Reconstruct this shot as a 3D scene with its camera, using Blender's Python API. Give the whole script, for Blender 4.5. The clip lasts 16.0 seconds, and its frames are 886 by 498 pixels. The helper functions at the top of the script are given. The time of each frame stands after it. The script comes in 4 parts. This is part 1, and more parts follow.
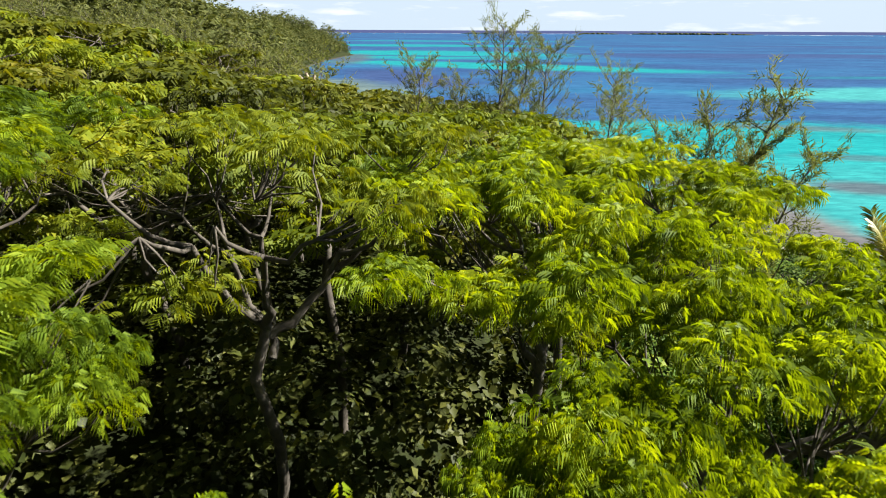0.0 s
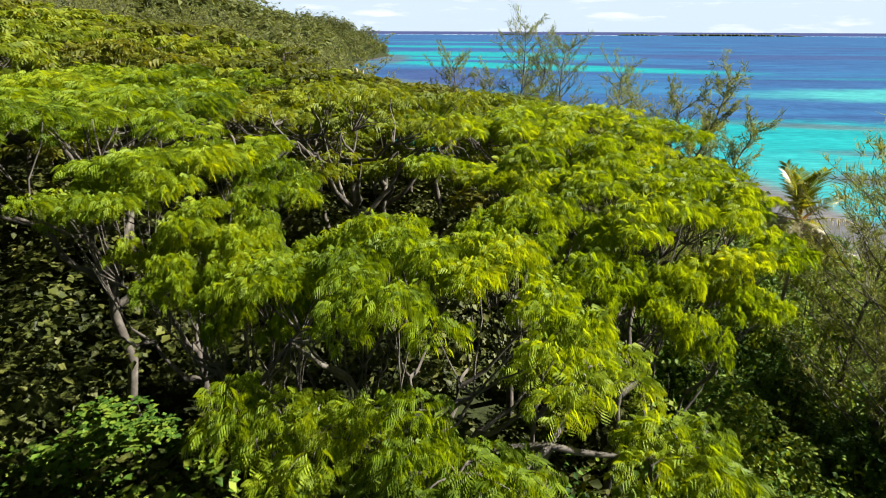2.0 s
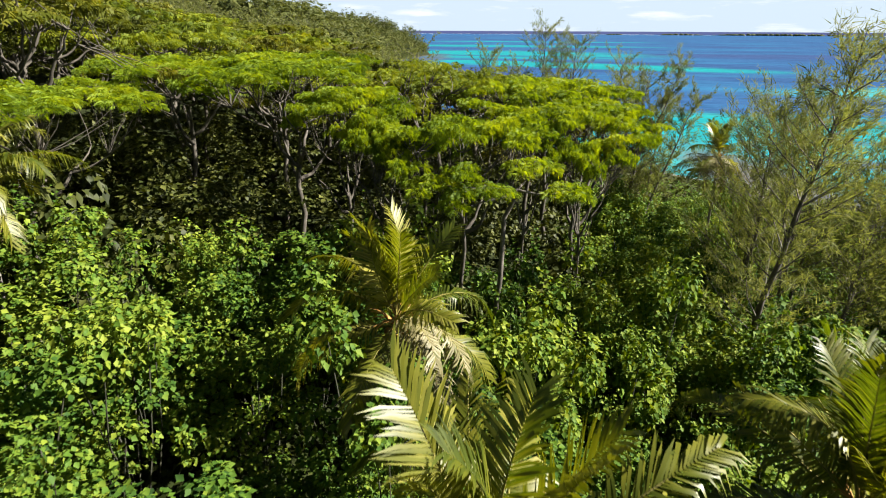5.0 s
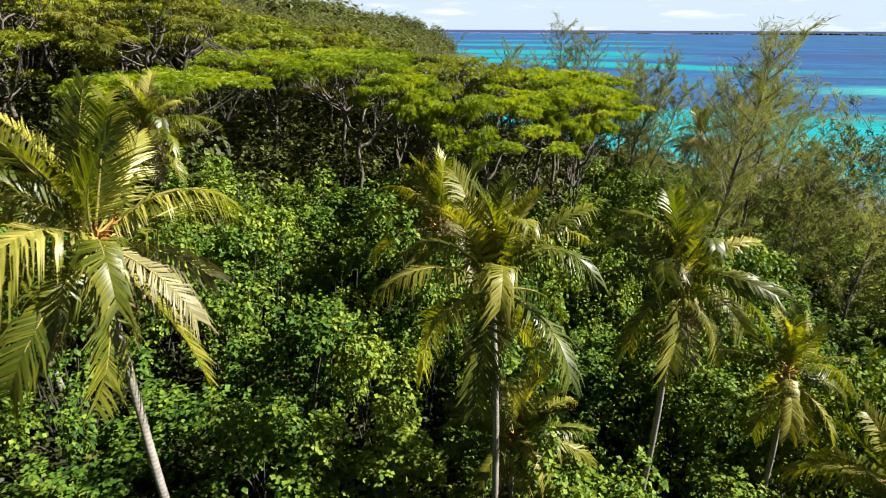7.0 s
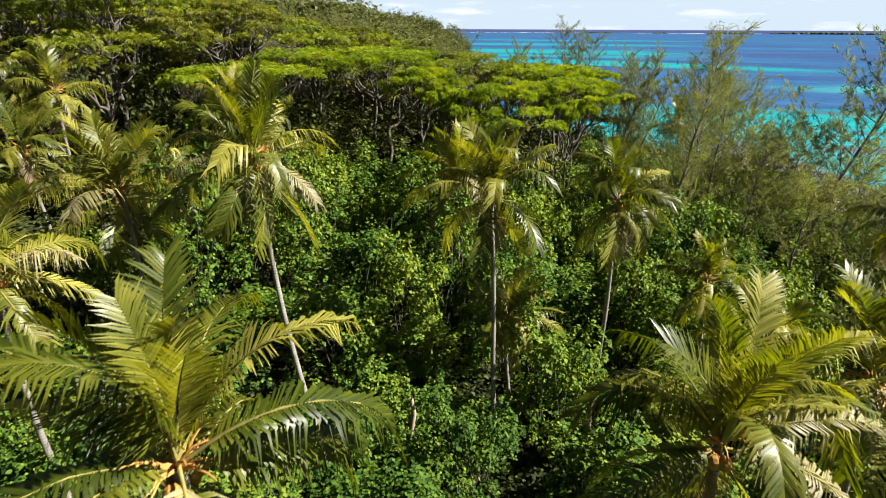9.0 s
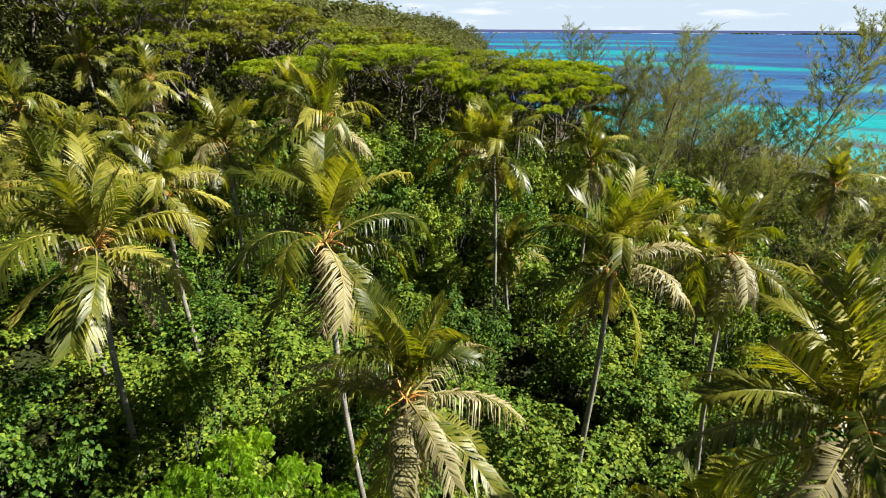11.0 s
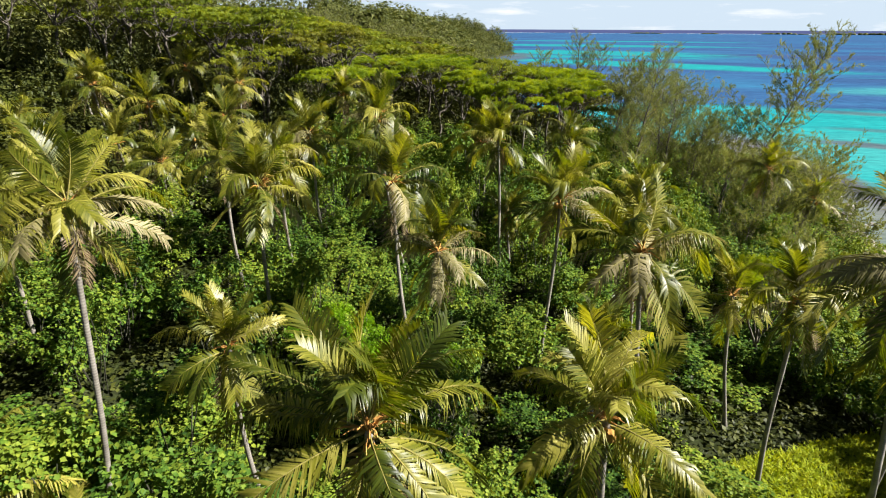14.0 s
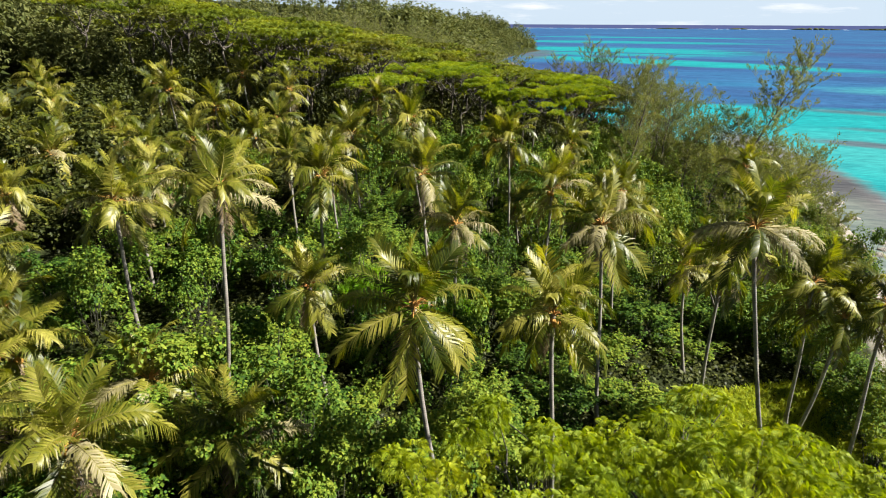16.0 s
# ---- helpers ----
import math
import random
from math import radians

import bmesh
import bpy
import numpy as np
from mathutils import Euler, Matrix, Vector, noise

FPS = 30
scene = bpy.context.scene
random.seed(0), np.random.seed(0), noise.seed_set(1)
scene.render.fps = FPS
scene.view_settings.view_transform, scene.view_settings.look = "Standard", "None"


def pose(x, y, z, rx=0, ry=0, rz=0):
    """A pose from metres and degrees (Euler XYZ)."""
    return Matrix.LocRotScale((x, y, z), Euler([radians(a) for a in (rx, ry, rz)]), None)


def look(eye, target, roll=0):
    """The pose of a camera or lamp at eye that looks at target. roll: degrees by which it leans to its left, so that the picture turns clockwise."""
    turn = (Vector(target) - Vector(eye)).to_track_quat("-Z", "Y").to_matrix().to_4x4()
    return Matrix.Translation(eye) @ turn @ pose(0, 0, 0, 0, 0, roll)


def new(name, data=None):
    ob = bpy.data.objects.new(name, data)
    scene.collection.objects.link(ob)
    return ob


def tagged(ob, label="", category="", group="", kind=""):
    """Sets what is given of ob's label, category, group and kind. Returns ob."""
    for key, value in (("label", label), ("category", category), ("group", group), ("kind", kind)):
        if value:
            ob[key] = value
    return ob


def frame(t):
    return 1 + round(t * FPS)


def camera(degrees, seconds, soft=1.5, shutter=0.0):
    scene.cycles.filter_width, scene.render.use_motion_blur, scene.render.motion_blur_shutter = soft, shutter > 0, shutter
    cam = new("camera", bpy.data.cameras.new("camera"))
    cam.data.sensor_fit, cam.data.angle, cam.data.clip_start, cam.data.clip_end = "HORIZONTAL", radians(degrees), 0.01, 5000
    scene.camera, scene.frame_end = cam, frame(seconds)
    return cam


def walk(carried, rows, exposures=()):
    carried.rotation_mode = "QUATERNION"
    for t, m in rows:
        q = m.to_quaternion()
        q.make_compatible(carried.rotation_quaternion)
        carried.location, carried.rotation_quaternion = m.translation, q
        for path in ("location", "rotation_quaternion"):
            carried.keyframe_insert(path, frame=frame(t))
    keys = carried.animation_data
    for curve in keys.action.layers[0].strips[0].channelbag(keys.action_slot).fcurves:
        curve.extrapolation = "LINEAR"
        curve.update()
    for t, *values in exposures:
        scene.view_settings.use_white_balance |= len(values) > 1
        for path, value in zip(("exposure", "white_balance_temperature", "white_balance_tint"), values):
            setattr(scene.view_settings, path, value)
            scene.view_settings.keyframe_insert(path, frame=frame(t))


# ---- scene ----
LENS = 73.7
cam = camera(LENS, 16.0, 1.0, 0.2)
WALK = [
    (0, -0.260, -0.763, 22.265, 0.327, -20.308, -0.25),
    (0.5, -0.162, -2.421, 22.217, 1.363, -20.274, -0.25),
    (1, -0.044, -4.357, 22.156, 2.241, -20.245, -0.25),
    (1.5, 0.088, -6.491, 22.189, 3.046, -20.224, -0.25),
    (2, 0.229, -8.756, 22.194, 3.735, -20.210, -0.25),
    (2.5, 0.378, -11.100, 22.170, 4.344, -20.203, -0.25),
    (3, 0.533, -13.483, 22.149, 4.885, -20.204, -0.25),
    (3.5, 0.697, -15.875, 22.093, 5.434, -20.211, -0.25),
    (4, 0.870, -18.256, 22.118, 5.982, -20.224, -0.25),
    (4.75, 1.154, -21.777, 22.164, 6.960, -20.253, -0.25),
    (5.5, 1.473, -25.216, 22.203, 8.010, -20.288, -0.25),
    (6.5, 1.969, -29.669, 22.225, 9.380, -20.336, -0.25),
    (7, 2.252, -31.844, 22.281, 9.817, -20.359, -0.25),
    (7.5, 2.559, -33.990, 22.304, 10.028, -20.379, -0.25),
    (8, 2.892, -36.111, 22.327, 10.380, -20.395, -0.25),
    (8.5, 3.250, -38.211, 22.362, 10.783, -20.406, -0.25),
    (9, 3.633, -40.293, 22.405, 11.253, -20.413, -0.25),
    (9.75, 4.251, -43.388, 22.394, 11.917, -20.413, -0.25),
    (10.5, 4.915, -46.452, 22.387, 12.472, -20.403, -0.25),
    (11.5, 5.862, -50.490, 22.484, 13.289, -20.381, -0.25),
    (12, 6.358, -52.488, 22.676, 13.575, -20.370, -0.25),
    (12.5, 6.866, -54.473, 22.932, 13.914, -20.364, -0.25),
    (13, 7.386, -56.445, 23.176, 14.297, -20.365, -0.25),
    (13.5, 7.920, -58.409, 23.473, 14.729, -20.379, -0.25),
    (14, 8.470, -60.372, 23.855, 15.231, -20.410, -0.25),
    (14.5, 9.041, -62.346, 24.308, 15.743, -20.465, -0.25),
    (15, 9.640, -64.347, 24.793, 16.289, -20.551, -0.25),
    (15.5, 10.277, -66.399, 25.282, 16.868, -20.675, -0.25),
    (16, 10.967, -68.534, 25.756, 17.419, -20.848, -0.25),
]
walk(cam, [(t, pose(x, y, z, 90 + pitch, roll, yaw)) for t, x, y, z, yaw, pitch, roll in WALK],
     [(0.0, 1.82), (1.0, 1.80), (2.0, 1.87), (4.0, 1.85), (8.0, 1.82), (11.0, 1.76), (16.0, 1.74)])

# ---- daylight ----
SUN_ELEV, SUN_AZ = 39.5, 84.0          # azimuth clockwise from +y
SUN_DIR = Vector((math.sin(radians(SUN_AZ)) * math.cos(radians(SUN_ELEV)), math.cos(radians(SUN_AZ)) * math.cos(radians(SUN_ELEV)), math.sin(radians(SUN_ELEV))))
sun = new("sun", bpy.data.lights.new("sun", "SUN"))
sun.data.energy, sun.data.angle, sun.data.color = 5.0, radians(0.53), (1.0, 0.95, 0.86)
sun.matrix_world = look(SUN_DIR * 200, (0, 0, 0))


def build_world():
    w = bpy.data.worlds.new("sky")
    w.use_nodes = True
    nt = w.node_tree
    n, l = nt.nodes, nt.links
    bg = n["Background"]
    sky = n.new("ShaderNodeTexSky")
    sky.sky_type, sky.sun_disc = "NISHITA", False
    sky.sun_elevation, sky.sun_rotation = radians(SUN_ELEV), radians(SUN_AZ)
    sky.air_density, sky.dust_density, sky.ozone_density = 1.0, 0.6, 1.5
    co = n.new("ShaderNodeTexCoord")
    stretch = n.new("ShaderNodeMapping")
    stretch.inputs["Scale"].default_value = (5.0, 5.0, 34.0)
    l.new(co.outputs["Generated"], stretch.inputs["Vector"])
    cloud = n.new("ShaderNodeTexNoise")
    cloud.inputs["Scale"].default_value, cloud.inputs["Detail"].default_value, cloud.inputs["Roughness"].default_value = 1.6, 7.0, 0.6
    l.new(stretch.outputs["Vector"], cloud.inputs["Vector"])
    amount = n.new("ShaderNodeMapRange")
    amount.inputs["From Min"].default_value, amount.inputs["From Max"].default_value = 0.54, 0.80
    l.new(cloud.outputs["Fac"], amount.inputs["Value"])
    sep = n.new("ShaderNodeSeparateXYZ")
    l.new(co.outputs["Generated"], sep.inputs["Vector"])
    low = n.new("ShaderNodeMapRange")
    low.inputs["From Min"].default_value, low.inputs["From Max"].default_value = 0.06, 0.16
    low.inputs["To Min"].default_value, low.inputs["To Max"].default_value = 1.0, 0.06
    l.new(sep.outputs["Z"], low.inputs["Value"])
    cover = n.new("ShaderNodeMath")
    cover.operation = "MULTIPLY"
    l.new(amount.outputs["Result"], cover.inputs[0])
    l.new(low.outputs["Result"], cover.inputs[1])
    mix = n.new("ShaderNodeMix")
    mix.data_type = "RGBA"
    l.new(cover.outputs[0], mix.inputs[0])
    mix.inputs[7].default_value = (34.0, 34.0, 34.0, 1)
    below = n.new("ShaderNodeMath")
    below.operation = "LESS_THAN"
    below.inputs[1].default_value = 0.0
    l.new(sep.outputs["Z"], below.inputs[0])
    haze = n.new("ShaderNodeMapRange")
    haze.inputs["From Min"].default_value, haze.inputs["From Max"].default_value = 0.05, 0.14
    haze.inputs["To Min"].default_value, haze.inputs["To Max"].default_value = 0.9, 0.0
    l.new(sep.outputs["Z"], haze.inputs["Value"])
    pale = n.new("ShaderNodeMix")
    pale.data_type = "RGBA"
    l.new(haze.outputs["Result"], pale.inputs[0])
    l.new(sky.outputs["Color"], pale.inputs[6])
    pale.inputs[7].default_value = (21.6, 26.0, 30.4, 1)
    l.new(pale.outputs[2], mix.inputs[6])
    far = n.new("ShaderNodeMix")
    far.data_type = "RGBA"
    l.new(below.outputs[0], far.inputs[0])
    l.new(mix.outputs[2], far.inputs[6])
    far.inputs[7].default_value = (3.8, 4.6, 10.2, 1)
    l.new(far.outputs[2], bg.inputs["Color"])
    bg.inputs["Strength"].default_value = 0.0102
    scene.world = w


build_world()

# ---- materials ----


def node_material(name):
    m = bpy.data.materials.new(name)
    m.use_nodes = True
    nt = m.node_tree
    return m, nt.nodes, nt.links, nt.nodes["Principled BSDF"], nt.nodes["Material Output"]


def ramp_node(n, stops):
    r = n.new("ShaderNodeValToRGB")
    e = r.color_ramp.elements
    while len(e) < len(stops):
        e.new(0.5)
    for el, (p, c) in zip(e, stops):
        el.position, el.color = p, (*c, 1)
    return r


def noise_node(n, l, scale, detail=4.0, rough=0.55, vector=None):
    t = n.new("ShaderNodeTexNoise")
    t.inputs["Scale"].default_value, t.inputs["Detail"].default_value, t.inputs["Roughness"].default_value = scale, detail, rough
    if vector is not None:
        l.new(vector, t.inputs["Vector"])
    return t


def math_node(n, l, op, a, b):
    m = n.new("ShaderNodeMath")
    m.operation = op
    for i, v in enumerate((a, b)):
        if isinstance(v, (int, float)):
            m.inputs[i].default_value = v
        elif v is not None:
            l.new(v, m.inputs[i])
    return m.outputs[0]


def leaf_material(name, stops, glow, patch=0.35, through_light=0.35, rough=0.5, gloss=0.4, by_leaf=0.34, by_thing=0.16):
    """Foliage: colour varies leaf by leaf, clump by clump and tree by tree; thin blades let light through."""
    m, n, l, p, out = node_material(name)
    geo = n.new("ShaderNodeNewGeometry")
    info = n.new("ShaderNodeObjectInfo")
    clump = noise_node(n, l, patch, 3.0, 0.6, geo.outputs["Position"])
    a = math_node(n, l, "MULTIPLY", geo.outputs["Random Per Island"], by_leaf)
    b = math_node(n, l, "MULTIPLY", clump.outputs["Fac"], 0.62)
    c = math_node(n, l, "MULTIPLY", info.outputs["Random"], by_thing)
    f = math_node(n, l, "ADD", math_node(n, l, "ADD", a, b), c)
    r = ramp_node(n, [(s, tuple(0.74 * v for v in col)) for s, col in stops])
    l.new(f, r.inputs["Fac"])
    l.new(r.outputs["Color"], p.inputs["Base Color"])
    p.inputs["Roughness"].default_value = rough
    p.inputs["Specular IOR Level"].default_value = gloss
    tr = n.new("ShaderNodeBsdfTranslucent")
    tint = n.new("ShaderNodeMix")
    tint.data_type, tint.blend_type = "RGBA", "MULTIPLY"
    tint.inputs[0].default_value = 1.0
    l.new(r.outputs["Color"], tint.inputs[6])
    tint.inputs[7].default_value = (*glow, 1)
    l.new(tint.outputs[2], tr.inputs["Color"])
    mix = n.new("ShaderNodeMixShader")
    mix.inputs[0].default_value = through_light
    l.new(p.outputs[0], mix.inputs[1])
    l.new(tr.outputs[0], mix.inputs[2])
    l.new(mix.outputs[0], out.inputs["Surface"])
    return m


def bark_material(name, stops, scale, ring=0.0):
    m, n, l, p, out = node_material(name)
    co = n.new("ShaderNodeTexCoord")
    t = noise_node(n, l, scale, 8.0, 0.65, co.outputs["Object"])
    r = ramp_node(n, [(s, tuple(0.76 * v for v in col)) for s, col in stops])
    fac = t.outputs["Fac"]
    if ring:
        wv = n.new("ShaderNodeTexWave")
        wv.bands_direction = "Z"
        wv.inputs["Scale"].default_value, wv.inputs["Distortion"].default_value = ring, 1.5
        l.new(co.outputs["Object"], wv.inputs["Vector"])
        fac = math_node(n, l, "ADD", math_node(n, l, "MULTIPLY", fac, 0.86), math_node(n, l, "MULTIPLY", wv.outputs["Fac"], 0.14))
    l.new(fac, r.inputs["Fac"])
    l.new(r.outputs["Color"], p.inputs["Base Color"])
    p.inputs["Roughness"].default_value = 0.85
    bump = n.new("ShaderNodeBump")
    bump.inputs["Strength"].default_value, bump.inputs["Distance"].default_value = 0.6, 0.02
    l.new(fac, bump.inputs["Height"])
    l.new(bump.outputs["Normal"], p.inputs["Normal"])
    return m


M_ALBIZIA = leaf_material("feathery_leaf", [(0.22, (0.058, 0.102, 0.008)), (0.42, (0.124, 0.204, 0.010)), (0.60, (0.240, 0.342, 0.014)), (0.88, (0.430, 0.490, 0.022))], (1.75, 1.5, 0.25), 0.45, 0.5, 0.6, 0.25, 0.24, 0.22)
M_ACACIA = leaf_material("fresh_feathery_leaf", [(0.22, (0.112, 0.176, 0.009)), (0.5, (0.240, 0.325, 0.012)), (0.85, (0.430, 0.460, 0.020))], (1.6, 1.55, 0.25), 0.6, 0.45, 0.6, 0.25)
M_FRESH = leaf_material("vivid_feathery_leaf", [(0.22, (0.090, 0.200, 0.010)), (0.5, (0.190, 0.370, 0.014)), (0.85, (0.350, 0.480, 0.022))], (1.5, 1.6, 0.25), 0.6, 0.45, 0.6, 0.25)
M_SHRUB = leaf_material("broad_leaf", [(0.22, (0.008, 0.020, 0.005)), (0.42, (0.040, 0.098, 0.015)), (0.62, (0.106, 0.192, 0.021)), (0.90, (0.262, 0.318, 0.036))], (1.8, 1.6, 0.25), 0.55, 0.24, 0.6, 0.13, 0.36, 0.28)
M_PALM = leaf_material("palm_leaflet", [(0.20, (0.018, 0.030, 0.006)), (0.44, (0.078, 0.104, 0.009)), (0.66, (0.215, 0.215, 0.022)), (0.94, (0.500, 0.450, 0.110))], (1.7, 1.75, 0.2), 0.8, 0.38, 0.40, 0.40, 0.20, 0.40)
# Darker counterpart of the shrub leaf: shade below the canopy put into the colour.
M_UNDER_SHADED = leaf_material("shade_dark_leaf", [(0.22, (0.008, 0.014, 0.004)), (0.48, (0.034, 0.046, 0.010)), (0.70, (0.078, 0.090, 0.017)), (0.92, (0.160, 0.166, 0.040))], (1.6, 1.5, 0.3), 0.35, 0.16, 0.55, 0.18, 0.36, 0.2)
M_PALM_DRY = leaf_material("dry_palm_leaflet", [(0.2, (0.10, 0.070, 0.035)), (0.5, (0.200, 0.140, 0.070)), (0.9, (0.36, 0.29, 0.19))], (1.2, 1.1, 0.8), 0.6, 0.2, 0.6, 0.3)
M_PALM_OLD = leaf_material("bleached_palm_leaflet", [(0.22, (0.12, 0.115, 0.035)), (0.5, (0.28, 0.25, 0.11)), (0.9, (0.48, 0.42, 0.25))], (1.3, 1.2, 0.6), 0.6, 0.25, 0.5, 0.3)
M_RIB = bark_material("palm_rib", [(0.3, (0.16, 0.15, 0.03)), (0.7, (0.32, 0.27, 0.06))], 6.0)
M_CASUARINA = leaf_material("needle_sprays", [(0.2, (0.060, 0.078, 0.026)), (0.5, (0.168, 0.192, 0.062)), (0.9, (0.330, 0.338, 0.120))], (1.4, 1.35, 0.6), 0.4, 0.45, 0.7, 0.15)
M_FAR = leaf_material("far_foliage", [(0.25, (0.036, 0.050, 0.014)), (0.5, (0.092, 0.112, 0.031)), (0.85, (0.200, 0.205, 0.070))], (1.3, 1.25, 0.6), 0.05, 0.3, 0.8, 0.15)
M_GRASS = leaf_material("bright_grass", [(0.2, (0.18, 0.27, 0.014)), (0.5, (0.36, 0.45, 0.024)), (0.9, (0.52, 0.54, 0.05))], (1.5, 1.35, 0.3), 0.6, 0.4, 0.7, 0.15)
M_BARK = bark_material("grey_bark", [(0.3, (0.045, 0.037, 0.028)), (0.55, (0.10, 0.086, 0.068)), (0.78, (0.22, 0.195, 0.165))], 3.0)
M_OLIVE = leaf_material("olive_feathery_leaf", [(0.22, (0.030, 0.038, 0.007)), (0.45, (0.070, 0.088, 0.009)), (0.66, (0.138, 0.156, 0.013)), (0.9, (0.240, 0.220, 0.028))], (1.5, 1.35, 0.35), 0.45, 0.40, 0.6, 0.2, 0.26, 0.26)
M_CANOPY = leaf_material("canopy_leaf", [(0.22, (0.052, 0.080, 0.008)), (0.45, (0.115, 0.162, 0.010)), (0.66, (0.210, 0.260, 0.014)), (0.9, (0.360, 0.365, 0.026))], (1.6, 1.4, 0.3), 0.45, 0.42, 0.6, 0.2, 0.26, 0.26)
M_PALE_BARK = bark_material("pale_bark", [(0.3, (0.07, 0.06, 0.05)), (0.55, (0.15, 0.13, 0.11)), (0.75, (0.29, 0.265, 0.23))], 3.0)
M_PALM_TRUNK = bark_material("ringed_trunk", [(0.3, (0.12, 0.105, 0.09)), (0.55, (0.245, 0.225, 0.195)), (0.8, (0.41, 0.38, 0.34))], 2.5, 3.2)
M_DARK_BARK = bark_material("dark_bark", [(0.3, (0.05, 0.042, 0.035)), (0.7, (0.15, 0.13, 0.11))], 3.0)
# Stem colour darkened to stand for the shade inside the thicket.
M_STEM = bark_material("shade_dark_stem", [(0.3, (0.022, 0.024, 0.013)), (0.7, (0.062, 0.060, 0.036))], 3.0)
M_DEAD = bark_material("bleached_wood", [(0.3, (0.24, 0.19, 0.13)), (0.7, (0.46, 0.38, 0.28))], 4.0)
M_NUT = bark_material("coconut_husk", [(0.3, (0.30, 0.14, 0.02)), (0.7, (0.50, 0.28, 0.05))], 5.0)
M_STALK = bark_material("flower_stalk", [(0.3, (0.42, 0.18, 0.035)), (0.7, (0.66, 0.36, 0.09))], 5.0)
M_STONE = bark_material("reef_stone", [(0.3, (0.16, 0.145, 0.125)), (0.7, (0.38, 0.35, 0.31))], 1.5)


def ground_material():
    m, n, l, p, out = node_material("forest_floor")
    geo = n.new("ShaderNodeNewGeometry")
    sep = n.new("ShaderNodeSeparateXYZ")
    l.new(geo.outputs["Position"], sep.inputs["Vector"])
    fine = noise_node(n, l, 2.5, 8.0, 0.7, geo.outputs["Position"])
    broad = noise_node(n, l, 0.25, 4.0, 0.6, geo.outputs["Position"])
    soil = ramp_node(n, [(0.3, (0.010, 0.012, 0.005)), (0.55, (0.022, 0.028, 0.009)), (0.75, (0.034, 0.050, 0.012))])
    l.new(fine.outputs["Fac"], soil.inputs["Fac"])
    sand = ramp_node(n, [(0.3, (0.17, 0.155, 0.13)), (0.7, (0.32, 0.29, 0.245))])
    l.new(fine.outputs["Fac"], sand.inputs["Fac"])
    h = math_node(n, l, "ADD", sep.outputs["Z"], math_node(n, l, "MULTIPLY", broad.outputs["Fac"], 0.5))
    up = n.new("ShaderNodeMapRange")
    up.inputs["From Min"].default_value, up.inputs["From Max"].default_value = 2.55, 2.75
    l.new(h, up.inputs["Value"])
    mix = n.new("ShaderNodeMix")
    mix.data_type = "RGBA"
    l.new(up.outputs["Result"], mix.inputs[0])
    rock = n.new("ShaderNodeMix")
    rock.data_type = "RGBA"
    north = n.new("ShaderNodeMapRange")
    north.inputs["From Min"].default_value, north.inputs["From Max"].default_value = 55.0, 75.0
    l.new(sep.outputs["Y"], north.inputs["Value"])
    l.new(north.outputs["Result"], rock.inputs[0])
    l.new(sand.outputs["Color"], rock.inputs[6])
    rock.inputs[7].default_value = (0.045, 0.042, 0.038, 1)
    l.new(rock.outputs[2], mix.inputs[6])
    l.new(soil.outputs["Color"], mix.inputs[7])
    l.new(mix.outputs[2], p.inputs["Base Color"])
    p.inputs["Roughness"].default_value = 0.95
    p.inputs["Specular IOR Level"].default_value = 0.1
    bump = n.new("ShaderNodeBump")
    bump.inputs["Strength"].default_value, bump.inputs["Distance"].default_value = 0.8, 0.08
    l.new(fine.outputs["Fac"], bump.inputs["Height"])
    l.new(bump.outputs["Normal"], p.inputs["Normal"])
    return m


M_GROUND = ground_material()

# ---- the lie of the land ----
SEA = 2.0
SHORE = [(-400, 25), (-60, 30), (-40, 31), (-20, 33), (7, 38), (40, 38), (60, 33), (80, 12), (100, -16), (130, -32), (200, -47), (245, -58), (330, -80), (430, -86), (530, -80), (560, -92), (580, -160), (620, -600), (900, -900)]
RISE = [(-60, -3.0), (-20, 0.6), (-6, 1.5), (0, 2.05), (5, 2.75), (9, 3.2), (19, 3.6), (28, 4.0), (33, 5.0), (38, 6.6), (43, 8.4), (53, 10.2), (63, 11.7), (83, 14.5), (135, 21), (230, 34), (420, 48), (900, 60)]
RISE_FAR = [(-60, -3.0), (-20, 0.6), (-6, 1.5), (0, 2.05), (4, 4.0), (20, 14.0), (40, 19.0), (90, 27), (200, 40), (420, 52), (900, 60)]


def table(t, v):
    return np.interp(v, [a for a, _ in t], [b for _, b in t])


def lumps(x, y, s, seed):
    """Smooth pseudo-random field, -1 to 1."""
    return (np.sin(x * 1.7 / s + seed) * np.cos(y * 1.3 / s + 2.1 * seed) + np.sin((x + y) * 0.9 / s + 4.7 * seed) * 0.7 + np.sin((x - 1.6 * y) * 0.6 / s + 1.3 * seed) * 0.6) / 2.3


def land(x, y):
    d = table(SHORE, y) - x
    k = np.clip((np.asarray(y) - 70) / 90, 0, 1)
    h = table(RISE, d) * (1 - k) + table(RISE_FAR, d) * k
    return h + lumps(x, y, 6.0, 1.0) * 0.25 * np.clip(d / 8, 0, 1) + lumps(x, y, 40.0, 2.0) * 1.5 * np.clip((d - 30) / 60, 0, 1)


def canopy(x, y):
    """Top of the umbrella trees."""
    return 21.1 - np.where(np.asarray(x) < 0, 0.145, 0.24) * x + 1.2 * np.clip(-(np.asarray(x) + 15) / 10, 0, 1) - 0.07 * (np.asarray(y) + 5)


# ---- mesh helpers ----


